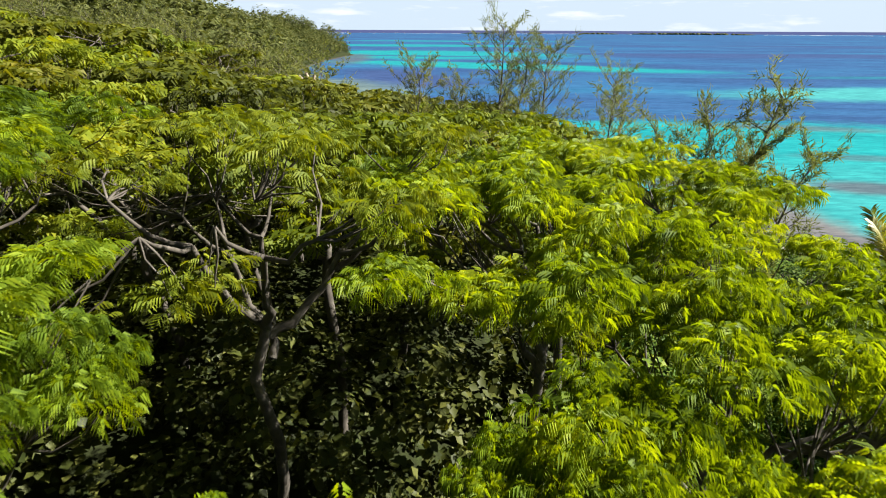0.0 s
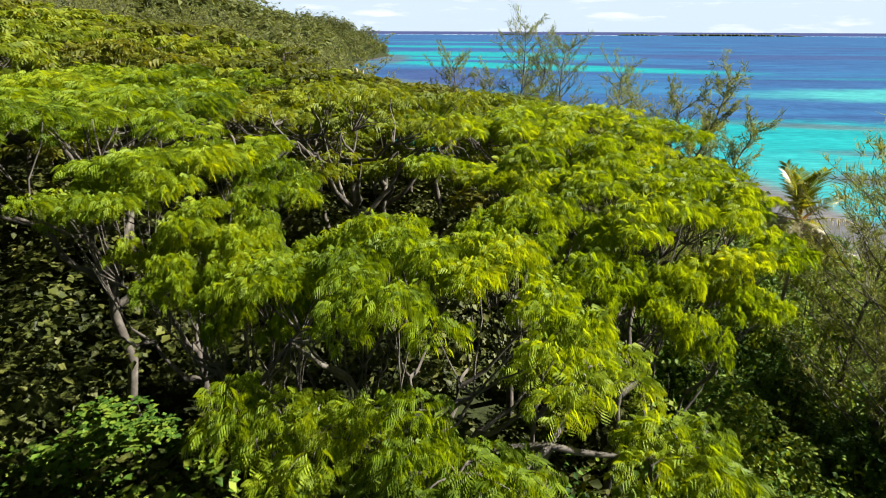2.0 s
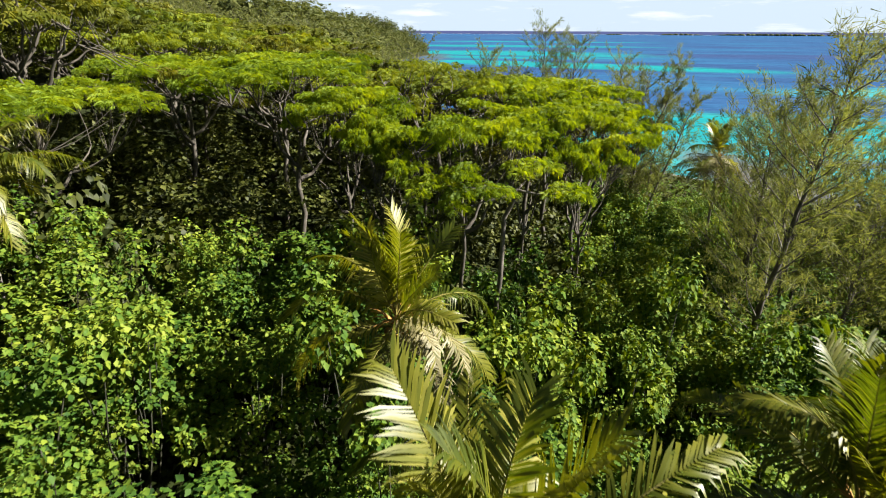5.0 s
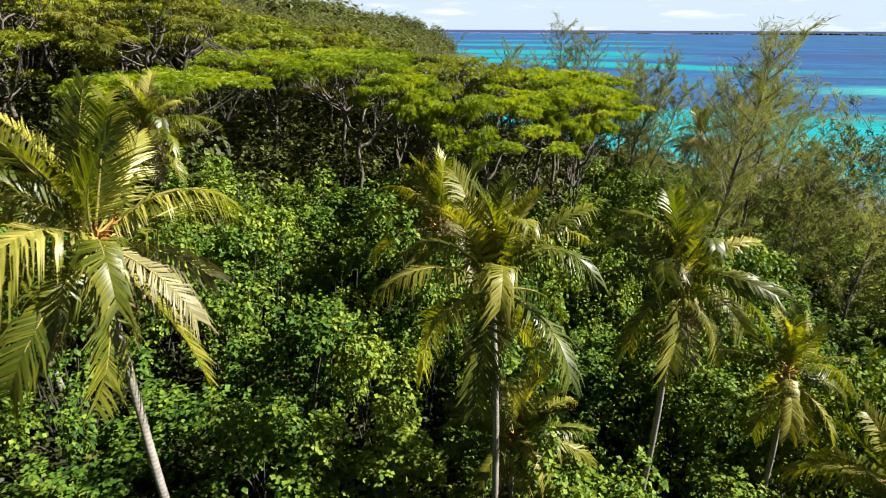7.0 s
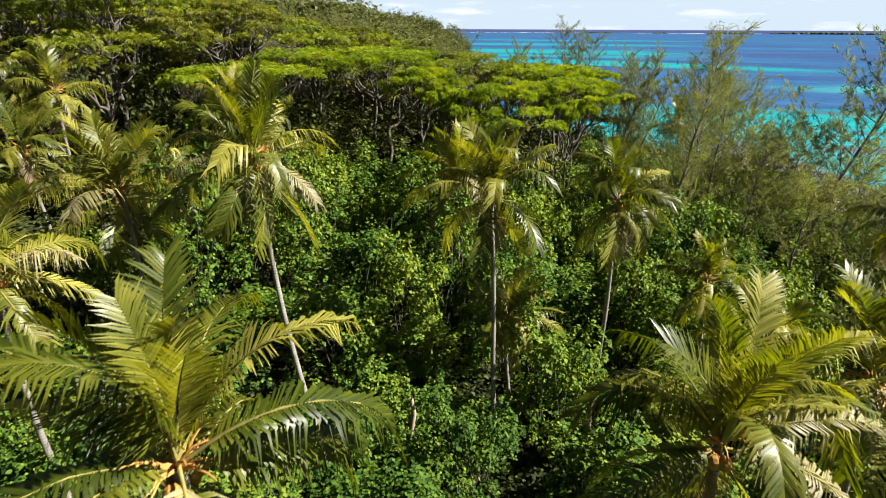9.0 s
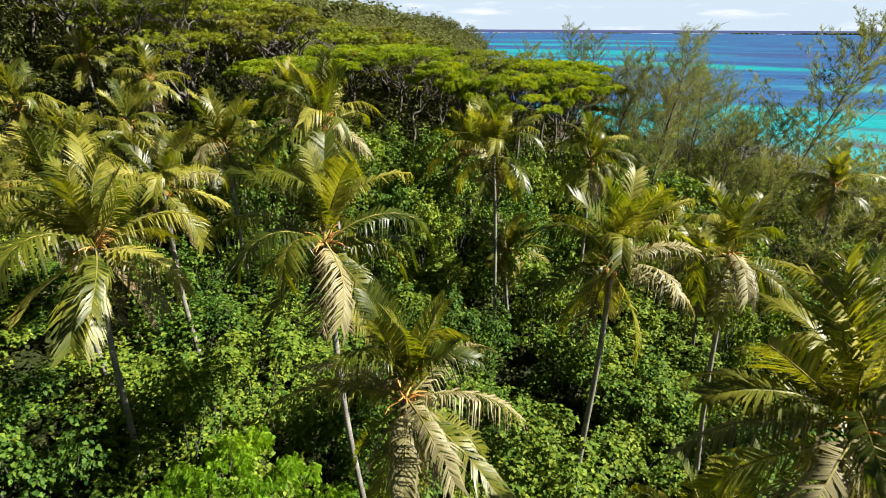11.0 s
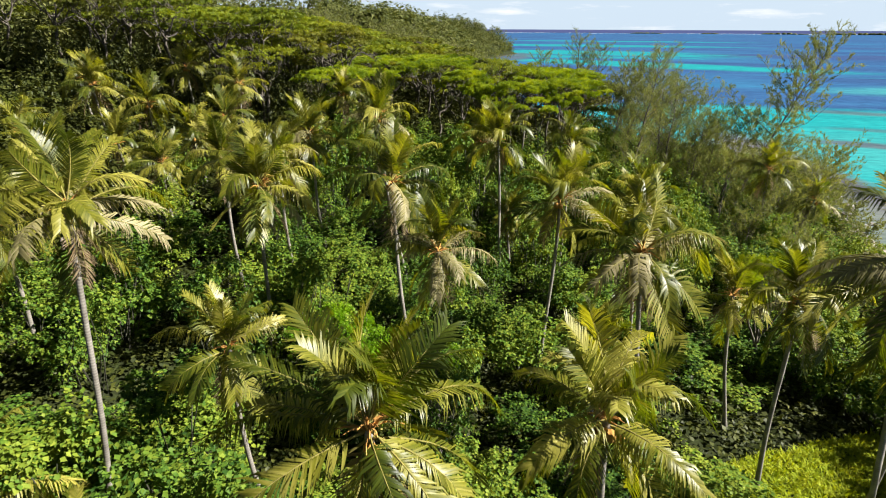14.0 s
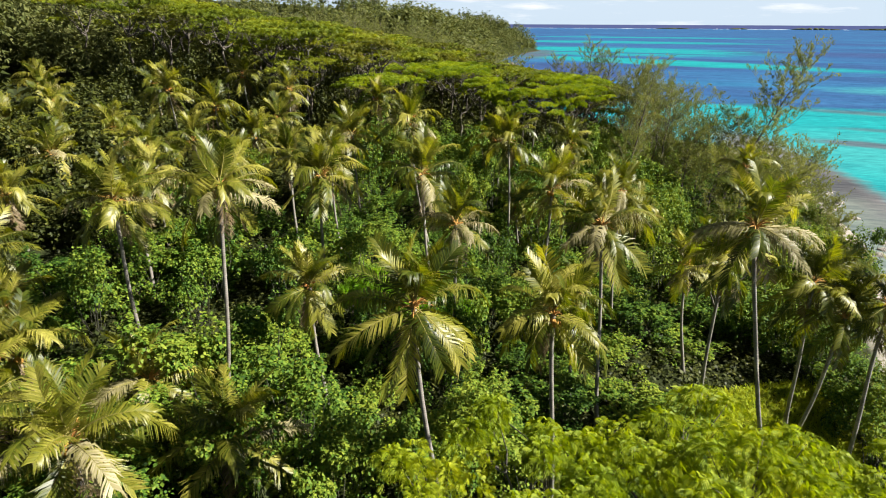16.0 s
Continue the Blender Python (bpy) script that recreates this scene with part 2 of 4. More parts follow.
def mesh_np(name, verts, faces, mat, smooth=False):
    """A mesh from arrays: faces is (n, 3) or (n, 4), or a list of such arrays."""
    faces = faces if isinstance(faces, list) else [faces]
    me = bpy.data.meshes.new(name)
    verts = np.asarray(verts, dtype=np.float32)
    loops = np.concatenate([f.ravel() for f in faces]).astype(np.int32)
    sizes = np.concatenate([np.full(len(f), f.shape[1]) for f in faces])
    starts = np.concatenate([[0], np.cumsum(sizes)[:-1]]).astype(np.int32)
    me.vertices.add(len(verts))
    me.vertices.foreach_set("co", verts.ravel())
    me.loops.add(len(loops))
    me.loops.foreach_set("vertex_index", loops)
    me.polygons.add(len(sizes))
    me.polygons.foreach_set("loop_start", starts)
    me.update(calc_edges=True)
    me.materials.append(mat)
    if smooth:
        me.polygons.foreach_set("use_smooth", np.ones(len(sizes), dtype=bool))
    return me


def child(name, me, parent, label=""):
    ob = new(name, me)
    ob.parent = parent
    return tagged(ob, label)


def tube(points, radii, sides=7):
    """Verts and quads of a tapering tube through points."""
    P = np.asarray(points, dtype=float)
    T = np.gradient(P, axis=0)
    T /= np.linalg.norm(T, axis=1)[:, None] + 1e-9
    ref = np.where(np.abs(T[:, 2:3]) > 0.9, np.array([[1.0, 0, 0]]), np.array([[0, 0, 1.0]]))
    A = np.cross(T, ref)
    A /= np.linalg.norm(A, axis=1)[:, None] + 1e-9
    B = np.cross(T, A)
    ang = np.linspace(0, 2 * np.pi, sides, endpoint=False)
    R = np.asarray(radii, dtype=float)[:, None, None]
    V = P[:, None, :] + R * (np.cos(ang)[None, :, None] * A[:, None, :] + np.sin(ang)[None, :, None] * B[:, None, :])
    n = len(P)
    i, j = np.meshgrid(np.arange(n - 1), np.arange(sides), indexing="ij")
    k = (j + 1) % sides
    F = np.stack([i * sides + j, i * sides + k, (i + 1) * sides + k, (i + 1) * sides + j], -1).reshape(-1, 4)
    return V.reshape(-1, 3), F


def join(pieces):
    V, F, o = [], [], 0
    for v, f in pieces:
        V.append(v)
        F.append(f + o)
        o += len(v)
    return np.concatenate(V), np.concatenate(F)


def spread(template, tfaces, place, heading, pitch, roll, size):
    """Copies of a leaf template (along +x, face up) into one array."""
    ch, sh, cp, sp, cr, sr = np.cos(heading), np.sin(heading), np.cos(pitch), np.sin(pitch), np.cos(roll), np.sin(roll)
    ax = np.stack([ch * cp, sh * cp, sp], -1)
    side = np.stack([-sh, ch, np.zeros_like(ch)], -1)
    up = np.cross(ax, side)
    ay = side * cr[:, None] + up * sr[:, None]
    az = np.cross(ax, ay)
    t = np.asarray(template)
    V = (t[None, :, 0:1] * ax[:, None, :] + t[None, :, 1:2] * ay[:, None, :] + t[None, :, 2:3] * az[:, None, :]) * size[:, None, None] + place[:, None, :]
    F = tfaces[None, :, :] + (np.arange(len(place)) * len(t))[:, None, None]
    return V.reshape(-1, 3), F.reshape(-1, tfaces.shape[1])


def feather(pairs, width, length=0.42, wedge=False):
    """A twice-pinnate leaf of unit length: pairs of narrow drooping pinnae."""
    V, F = [], []
    for i in range(pairs):
        s = (i + 0.6) / pairs
        x, z = 0.12 + 0.8 * s, 0.10 * math.sin(s * 3.0) - 0.16 * s * s
        ln = length * (0.55 + 0.75 * math.sin(math.pi * min(1, s * 0.85 + 0.12)))
        for sg in (-1, 1):
            b = np.array([x, 0, z])
            d = np.array([0.48, 0.86 * sg, -0.16])
            w = np.array([0.86, -0.48 * sg, 0]) * width / 2
            tip = b + d * ln + np.array([0, 0, (-0.26 if wedge else -0.10) * ln / 0.4])
            o = len(V)
            if wedge:
                V += [b + d * ln * 0.10 - w * 0.8, b + d * ln * 0.36 + w, tip]
                F.append([o, o + 1, o + 2])
            else:
                V += [b, b + d * ln * 0.5 + w, tip, b + d * ln * 0.5 - w]
                F.append([o, o + 1, o + 2, o + 3])
    return np.array(V), np.array(F)


def sea_material():
    """Lagoon water: deep blue, turquoise over sand, brown over coral, with a light chop."""
    m, n, l, p, out = node_material("lagoon_water")
    geo = n.new("ShaderNodeNewGeometry")
    pos = geo.outputs["Position"]
    wob = noise_node(n, l, 0.035, 5.0, 0.6, pos)
    fine = noise_node(n, l, 0.30, 4.0, 0.6, pos)
    streak_map = n.new("ShaderNodeMapping")
    streak_map.inputs["Scale"].default_value = (0.006, 0.02, 1.0)
    l.new(pos, streak_map.inputs["Vector"])
    streak = noise_node(n, l, 1.0, 5.0, 0.6, streak_map.outputs["Vector"])
    base = ramp_node(n, [(0.30, (0.030, 0.072, 0.190)), (0.5, (0.032, 0.102, 0.245)), (0.72, (0.031, 0.150, 0.300))])
    l.new(streak.outputs["Fac"], base.inputs["Fac"])
    colour = base.outputs["Color"]

    def patch(colour, cx, cy, a, b, turn, rgb, soft=0.25, rag=0.5, full=1.0):
        mp = n.new("ShaderNodeMapping")
        mp.vector_type = "TEXTURE"
        mp.inputs["Location"].default_value = (cx, cy, 0)
        mp.inputs["Rotation"].default_value = (0, 0, radians(turn))
        mp.inputs["Scale"].default_value = (a, b, 1e6)
        l.new(pos, mp.inputs["Vector"])
        ln = n.new("ShaderNodeVectorMath")
        ln.operation = "LENGTH"
        l.new(mp.outputs["Vector"], ln.inputs[0])
        d = math_node(n, l, "ADD", ln.outputs["Value"], math_node(n, l, "MULTIPLY", math_node(n, l, "SUBTRACT", wob.outputs["Fac"], 0.5), rag))
        d = math_node(n, l, "ADD", d, math_node(n, l, "MULTIPLY", math_node(n, l, "SUBTRACT", fine.outputs["Fac"], 0.5), rag * 0.5))
        r = n.new("ShaderNodeMapRange")
        r.interpolation_type = "SMOOTHSTEP"
        r.inputs["From Min"].default_value, r.inputs["From Max"].default_value = 1 - soft, 1 + soft * 0.5
        r.inputs["To Min"].default_value, r.inputs["To Max"].default_value = full, 0.0
        l.new(d, r.inputs["Value"])
        mx = n.new("ShaderNodeMix")
        mx.data_type = "RGBA"
        l.new(r.outputs["Result"], mx.inputs[0])
        l.new(colour, mx.inputs[6])
        mx.inputs[7].default_value = (*rgb, 1)
        return mx.outputs[2]

    TURQ, PALE, CORAL, VIOLET = (0.014, 0.275, 0.300), (0.060, 0.330, 0.340), (0.090, 0.110, 0.140), (0.042, 0.072, 0.190)
    outer = (
        (260, 560, 260, 60, 0, VIOLET, 0.5, 0.6, 0.7),
        (700, 900, 500, 60, 0, VIOLET, 0.5, 0.6, 0.6),
        (20, 1250, 260, 70, -3, TURQ, 0.5, 0.9, 0.8),
        (-30, 880, 220, 70, -4, TURQ, 0.5, 0.9, 0.85),
        (-30, 560, 150, 105, -10, TURQ, 0.4, 0.9, 0.95),
        (-20, 520, 110, 16, -8, (0.03, 0.09, 0.21), 0.6, 0.9, 0.8),
        (28, 378, 128, 34, -26, TURQ, 0.4, 0.6, 1.0),
        (250, 292, 120, 9, 2, TURQ, 0.8, 0.8, 0.5),
    )
    lagoon = (
        (205, 214, 122, 29, 3, PALE, 0.35, 0.5, 0.95),
        (80, 82, 115, 62, -10, TURQ, 0.16, 0.35, 1.0),
        (75, 60, 60, 30, -30, PALE, 0.7, 0.5, 0.6),
        (78, 134, 26, 5.5, -14, CORAL, 0.7, 0.8, 0.7),
        (59, 79, 12, 4.5, -12, CORAL, 0.6, 0.8, 0.9),
        (72, 100, 12, 3, -10, CORAL, 0.7, 0.8, 0.5),
        (-20, 280, 26, 70, 22, VIOLET, 0.5, 0.7, 0.85),
        (-50, 225, 34, 60, 24, (0.13, 0.185, 0.175), 0.5, 0.8, 0.9),
    )
    inshore = (
        (-72, 470, 16, 90, 4, CORAL, 0.6, 0.8, 0.8),
        (39, 22, 11, 75, 4, (0.150, 0.152, 0.160), 0.3, 0.6, 1.0),
        (40, 8, 5, 22, 8, (0.075, 0.075, 0.078), 0.6, 1.1, 0.8),
        (42, 36, 6, 14, -6, (0.070, 0.072, 0.080), 0.6, 1.1, 0.8),
        (36, -16, 8, 45, -6, (0.20, 0.25, 0.22), 0.5, 0.9, 0.9),
    )
    for spec in outer + lagoon + inshore:
        colour = patch(colour, *spec)
    speck = ramp_node(n, [(0.35, (0.60, 0.62, 0.66)), (0.65, (1.25, 1.22, 1.18))])
    swell_map = n.new("ShaderNodeMapping")
    swell_map.inputs["Scale"].default_value = (0.035, 0.11, 1.0)
    l.new(pos, swell_map.inputs["Vector"])
    swell = noise_node(n, l, 1.0, 7.0, 0.68, swell_map.outputs["Vector"])
    bed = ramp_node(n, [(0.33, (0.55, 0.57, 0.60)), (0.52, (0.75, 0.75, 0.75)), (0.70, (0.92, 0.87, 0.84))])
    l.new(swell.outputs["Fac"], bed.inputs["Fac"])
    shade = n.new("ShaderNodeMix")
    shade.data_type, shade.blend_type = "RGBA", "MULTIPLY"
    shade.inputs[0].default_value = 1.0
    l.new(colour, shade.inputs[6])
    l.new(bed.outputs["Color"], shade.inputs[7])
    colour = shade.outputs[2]
    rip_map = n.new("ShaderNodeMapping")
    rip_map.inputs["Scale"].default_value = (0.25, 0.9, 1.0)
    l.new(pos, rip_map.inputs["Vector"])
    rip = noise_node(n, l, 1.0, 6.0, 0.7, rip_map.outputs["Vector"])
    l.new(rip.outputs["Fac"], speck.inputs["Fac"])
    mul = n.new("ShaderNodeMix")
    mul.data_type, mul.blend_type = "RGBA", "MULTIPLY"
    mul.inputs[0].default_value = 0.8
    l.new(colour, mul.inputs[6])
    l.new(speck.outputs["Color"], mul.inputs[7])
    bump = n.new("ShaderNodeBump")
    bump.inputs["Strength"].default_value, bump.inputs["Distance"].default_value = 0.5, 0.12
    l.new(rip.outputs["Fac"], bump.inputs["Height"])
    diff = n.new("ShaderNodeBsdfDiffuse")
    l.new(mul.outputs[2], diff.inputs["Color"])
    gl = n.new("ShaderNodeBsdfGlossy")
    gl.inputs["Roughness"].default_value = 0.25
    l.new(bump.outputs["Normal"], gl.inputs["Normal"])
    mix = n.new("ShaderNodeMixShader")
    mix.inputs[0].default_value = 0.06
    l.new(diff.outputs[0], mix.inputs[1])
    l.new(gl.outputs[0], mix.inputs[2])
    l.new(mix.outputs[0], out.inputs["Surface"])
    return m


# ---- ground, water, horizon ----
def build_ground():
    xs = np.concatenate([np.linspace(-900, -140, 20), np.linspace(-130, -62, 18), np.linspace(-60, 60, 121)])
    ys = np.concatenate([np.linspace(-400, -110, 12), np.linspace(-100, 70, 171), np.linspace(74, 300, 46), np.linspace(310, 700, 40)])
    X, Y = np.meshgrid(xs, ys)
    Z = land(X, Y)
    V = np.stack([X, Y, Z], -1).reshape(-1, 3)
    w = len(xs)
    i, j = np.meshgrid(np.arange(len(ys) - 1), np.arange(w - 1), indexing="ij")
    F = np.stack([i * w + j, i * w + j + 1, (i + 1) * w + j + 1, (i + 1) * w + j], -1).reshape(-1, 4)
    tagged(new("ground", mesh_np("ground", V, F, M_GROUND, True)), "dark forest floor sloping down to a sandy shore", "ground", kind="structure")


def build_sea():
    s = 4800.0
    V = np.array([(-s, -s, SEA), (s, -s, SEA), (s, s, SEA), (-s, s, SEA)])
    tagged(new("water", mesh_np("water", V, np.array([[0, 1, 2, 3]]), sea_material())), "blue and turquoise lagoon with coral patches", "sea", kind="structure")
    m, n, l, p, out = node_material("breaking_foam")
    t = noise_node(n, l, 0.01, 6.0, 0.7)
    geo = n.new("ShaderNodeNewGeometry")
    l.new(geo.outputs["Position"], t.inputs["Vector"])
    r = ramp_node(n, [(0.35, (0.45, 0.58, 0.66)), (0.6, (0.85, 0.88, 0.9))])
    l.new(t.outputs["Fac"], r.inputs["Fac"])
    l.new(r.outputs["Color"], p.inputs["Base Color"])
    p.inputs["Roughness"].default_value = 0.8
    pts = [(-2600, 3700), (-1500, 4150), (0, 4320), (1400, 4180), (2600, 3650), (3500, 2800)]
    q = np.linspace(0, 1, 60)
    px, py = np.interp(q, np.linspace(0, 1, 6), [a for a, _ in pts]), np.interp(q, np.linspace(0, 1, 6), [b for _, b in pts])
    wide = 90 + 60 * np.sin(q * 40) * np.sin(q * 17)
    V = np.concatenate([np.stack([px, py, np.full(60, SEA + 0.3)], -1), np.stack([px * (1 + wide / 4300), py * (1 + wide / 4300), np.full(60, SEA + 0.3)], -1)])
    F = np.array([[i, i + 1, i + 61, i + 60] for i in range(59)])
    tagged(new("reef_surf", mesh_np("reef_surf", V, F, m)), "white line of surf on the outer reef", "surf", kind="structure")


def build_islet(cx, cy, half, high, seed):
    """A low far island: sand rim and an uneven wooded crown."""
    rng = np.random.default_rng(seed)
    along = np.array([-cy, cx]) / math.hypot(cx, cy)
    out = np.array([cx, cy]) / math.hypot(cx, cy)
    pieces = []
    for k in range(int(half / 4)):
        u = rng.uniform(-1, 1)
        c = np.array([cx, cy]) + along * u * half + out * rng.uniform(-20, 20)
        h = high * (1 - 0.7 * u ** 4) * rng.uniform(0.6, 1.0)
        prof = [(0, 1.0), (0.35, 1.15), (0.7, 0.9), (0.92, 0.5), (1.0, 0.05)]
        pts = [(c[0], c[1], SEA - 0.2 + h * a) for a, _ in prof]
        pieces.append(tube(pts, [rng.uniform(9, 15) * b for _, b in prof], 7))
    V, F = join(pieces)
    tagged(new("islet", mesh_np("islet", V, F, M_FAR, True)), "low dark wooded islet on the horizon", "islet", kind="stuff")


# ---- kinds of plants ----
def limb_path(a, b, sag, rng, n=6):
    a, b = np.asarray(a, float), np.asarray(b, float)
    s = np.linspace(0, 1, n)[:, None]
    P = a + (b - a) * s
    P[:, 2] += sag * np.sin(np.pi * s[:, 0])
    P[1:-1] += rng.normal(0, 0.07 * np.linalg.norm(b - a) / n * 2, (n - 2, 3))
    return P


UMBRELLA_H = 15.0


def umbrella_meshes(seed, reach, pads, leaves, leaf_len, pairs, width, mat, dome=0.16, low=0.25, flat=0.5, split=False, bark=None):
    """Trunk and crown meshes of a flat-topped tree; its top is at UMBRELLA_H."""
    rng = np.random.default_rng(seed)
    H = UMBRELLA_H
    bark = bark or M_BARK
    fork = np.array([rng.normal(0, 0.3), rng.normal(0, 0.3), H - 4.6 + rng.uniform(-0.6, 0.6)])
    wood = [tube(limb_path((0, 0, 0), fork, 0, rng, 8), np.linspace(0.19, 0.13, 8), 7)]
    k = np.arange(pads)
    plates = max(6, pads // 4)
    j = np.arange(plates)
    gr = reach * np.sqrt((j + 0.4) / plates) * rng.uniform(0.85, 1.1, plates)
    gt = j * 2.39996 + rng.uniform(-0.3, 0.3, plates)
    gz = H - 0.3 - dome * gr ** 2 / reach - low * rng.choice([0, 1.2, 3.0, 6.5], plates, p=[0.4, 0.27, 0.2, 0.13]) * np.clip(gr / reach + 0.2, 0, 1)
    g = k % plates
    tr = 1.25 * reach / math.sqrt(plates) * 0.62 * np.sqrt(rng.random(pads))
    ta = rng.uniform(0, 2 * np.pi, pads)
    px, py = gr[g] * np.cos(gt[g]) + tr * np.cos(ta), gr[g] * np.sin(gt[g]) + tr * np.sin(ta)
    pz = gz[g] - 0.16 * tr ** 2 + rng.uniform(-0.26, 0.20, pads)
    # a few bowed main limbs, each of which splits again below the foliage
    ends, limbs, boughs = [], [], []
    nl = 5
    for i in range(nl):
        a = i * 2 * math.pi / nl + rng.uniform(-0.5, 0.5)
        r = reach * rng.uniform(0.22, 0.42)
        start = fork - np.array([0, 0, rng.uniform(0, 1.3)])
        e = start + np.array([r * math.cos(a), r * math.sin(a), rng.uniform(1.3, 2.3)])
        limbs.append(tube(limb_path(start, e, -0.35, rng, 8), np.linspace(0.12, 0.065, 8), 6))
        for q in range(2):
            b = a + (q - 0.5) * rng.uniform(0.7, 1.5)
            r2 = reach * rng.uniform(0.18, 0.40)
            e2 = e + np.array([r2 * math.cos(b), r2 * math.sin(b), rng.uniform(0.5, 1.3)])
            boughs.append(tube(limb_path(e, e2, -0.15, rng, 5), np.linspace(0.065, 0.03, 5), 5))
            ends.append(e2)
    ends.append(fork + np.array([0, 0, 2.6]))
    ends = np.array(ends)
    wood += limbs + boughs
    for i in range(pads):
        tip = np.array([px[i], py[i], pz[i] - 0.12])
        e = ends[np.argmin(np.linalg.norm(ends - tip, axis=1))]
        wood.append(tube(limb_path(e, tip, rng.uniform(-0.25, 0.1), rng, 4), np.linspace(0.032, 0.010, 4), 3))
    parts = []
    if split:
        parts.append(("trunk", mesh_np("umbrella_trunk", *wood[0], bark, True)))
        for v, f in wood[1:1 + nl]:
            parts.append(("limb", mesh_np("umbrella_limb", v, f, bark, True)))
        V, F = join(wood[1 + nl:])
        parts.append(("twig", mesh_np("umbrella_twig", V, F, bark, True)))
    else:
        V, F = join(wood)
        parts.append(("trunk", mesh_np("umbrella_trunk", V, F, M_BARK, True)))
    pr = reach / math.sqrt(pads) * 1.12 * np.repeat(rng.uniform(0.75, 1.25, pads), leaves)
    n = pads * leaves
    w = np.repeat(np.arange(pads), leaves)
    u = np.sqrt(rng.random(n))
    a = rng.uniform(0, 2 * np.pi, n)
    place = np.stack([px[w] + pr * u * np.cos(a) * 0.85, py[w] + pr * u * np.sin(a) * 0.85, pz[w] - 0.3 * flat * u ** 2 + rng.normal(0, 0.03 + 0.04 * flat, n)], -1)
    t, f = feather(pairs, width, 0.50 if split else 0.46, True)
    V, F = spread(t, f, place, a + rng.normal(0, 0.8, n), 0.1 - 0.62 * flat * u + rng.normal(0, 0.16 + 0.14 * flat, n), rng.normal(0, 0.42, n), leaf_len * rng.uniform(0.6, 1.2, n))
    if split:
        V, F = V.reshape(n, -1, 3), F.reshape(n, -1, 3) - (np.arange(n) * len(t))[:, None, None]
        for q in range(plates):
            pick = np.nonzero(g[w] == q)[0]
            parts.append(("foliage_pad", mesh_np("foliage_pad", V[pick].reshape(-1, 3), (F[pick] + (np.arange(len(pick)) * len(t))[:, None, None]).reshape(-1, 3), mat)))
    else:
        parts.append(("crown", mesh_np("umbrella_crown", V, F, mat)))
    return parts


def tree_of(name, parts, label, category, group=""):
    ob = tagged(new(name), label, category, group)
    for nm, me in parts:
        child(nm, me, ob)
    return ob


def frond_mesh(seed, elev, arch, length, pairs, mat, ragged=0.0, limp=1.0):
    """One palm frond along +x from the crown: many narrow leaflets, and the rib they hang from. limp: how far the leaflets droop."""
    rng = np.random.default_rng(seed)
    s = np.linspace(0, 1, 14)
    ang = radians(elev) - radians(arch) * s ** 1.7
    step = length / 13
    P = np.zeros((14, 3))
    P[1:, 0] = np.cumsum(np.cos(ang[:-1]) * step)
    P[1:, 2] = np.cumsum(np.sin(ang[:-1]) * step)
    P[:, 1] = 0.10 * length * rng.uniform(-1, 1) * s ** 2
    V, F, Q = [], [], []
    sway = rng.uniform(0, 6.28, 3)
    strand = rng.normal(0, 1, (2, pairs // 3 + 1, 2))
    for i, u in enumerate(np.linspace(0.15, 0.995, pairs)):
        b = np.array([np.interp(u, s, P[:, c]) for c in range(3)])
        an = np.interp(u, s, ang)
        fwd = np.array([math.cos(an), 0, math.sin(an)])
        upn = np.array([-math.sin(an), 0, math.cos(an)])
        span = length * 0.29 * (0.25 + 0.85 * math.sin(math.pi * (0.16 + 0.70 * u)) ** 0.8)
        for sg in (-1, 1):
            if rng.random() < ragged:
                continue
            ln = span * rng.uniform(0.78, 1.12)
            wave = 0.5 * math.sin(9 * u + sway[0] + sg) + 0.5 * math.sin(21 * u + sway[1] * sg)
            tie, sink = strand[(sg + 1) // 2, i // 3]
            lean = 0.50 + 0.75 * u * u + 0.20 * wave + 0.10 * tie + 0.06 * (1 - i % 3) + rng.normal(0, 0.05)
            d = fwd * lean + np.array([0, sg * 0.85, 0]) + upn * (0.30 + 0.10 * wave + rng.normal(0, 0.05))
            d /= np.linalg.norm(d)
            droop = limp * (1.0 + 0.36 * wave + 0.15 * sink + rng.normal(0, 0.08)) * max(0.12, math.cos(an)) ** 1.2
            hang = min(1.0, droop)
            m1 = b + d * ln * (0.50 - 0.12 * hang) + np.array([0, 0, -0.10 * droop * ln])
            tip = b + d * ln * (0.98 - 0.46 * hang) + np.array([0, 0, -0.66 * droop * ln])
            wv = fwd - d * np.dot(fwd, d)
            wv /= np.linalg.norm(wv) + 1e-9
            w = wv * length * rng.uniform(0.0056, 0.0088)
            o = len(V)
            V += [b - w * 0.6, b + w * 0.6, m1 + w, m1 - w, tip]
            F.append([o, o + 1, o + 2, o + 3])
            Q.append([o + 3, o + 2, o + 4])
    tv, tf = tube(P[[0, 2, 4, 6, 8, 10, 13]], np.linspace(0.040, 0.006, 7) * length / 3.2, 3)
    return mesh_np("frond", np.array(V), [np.array(F), np.array(Q)], mat), mesh_np("rib", tv, tf, M_RIB)


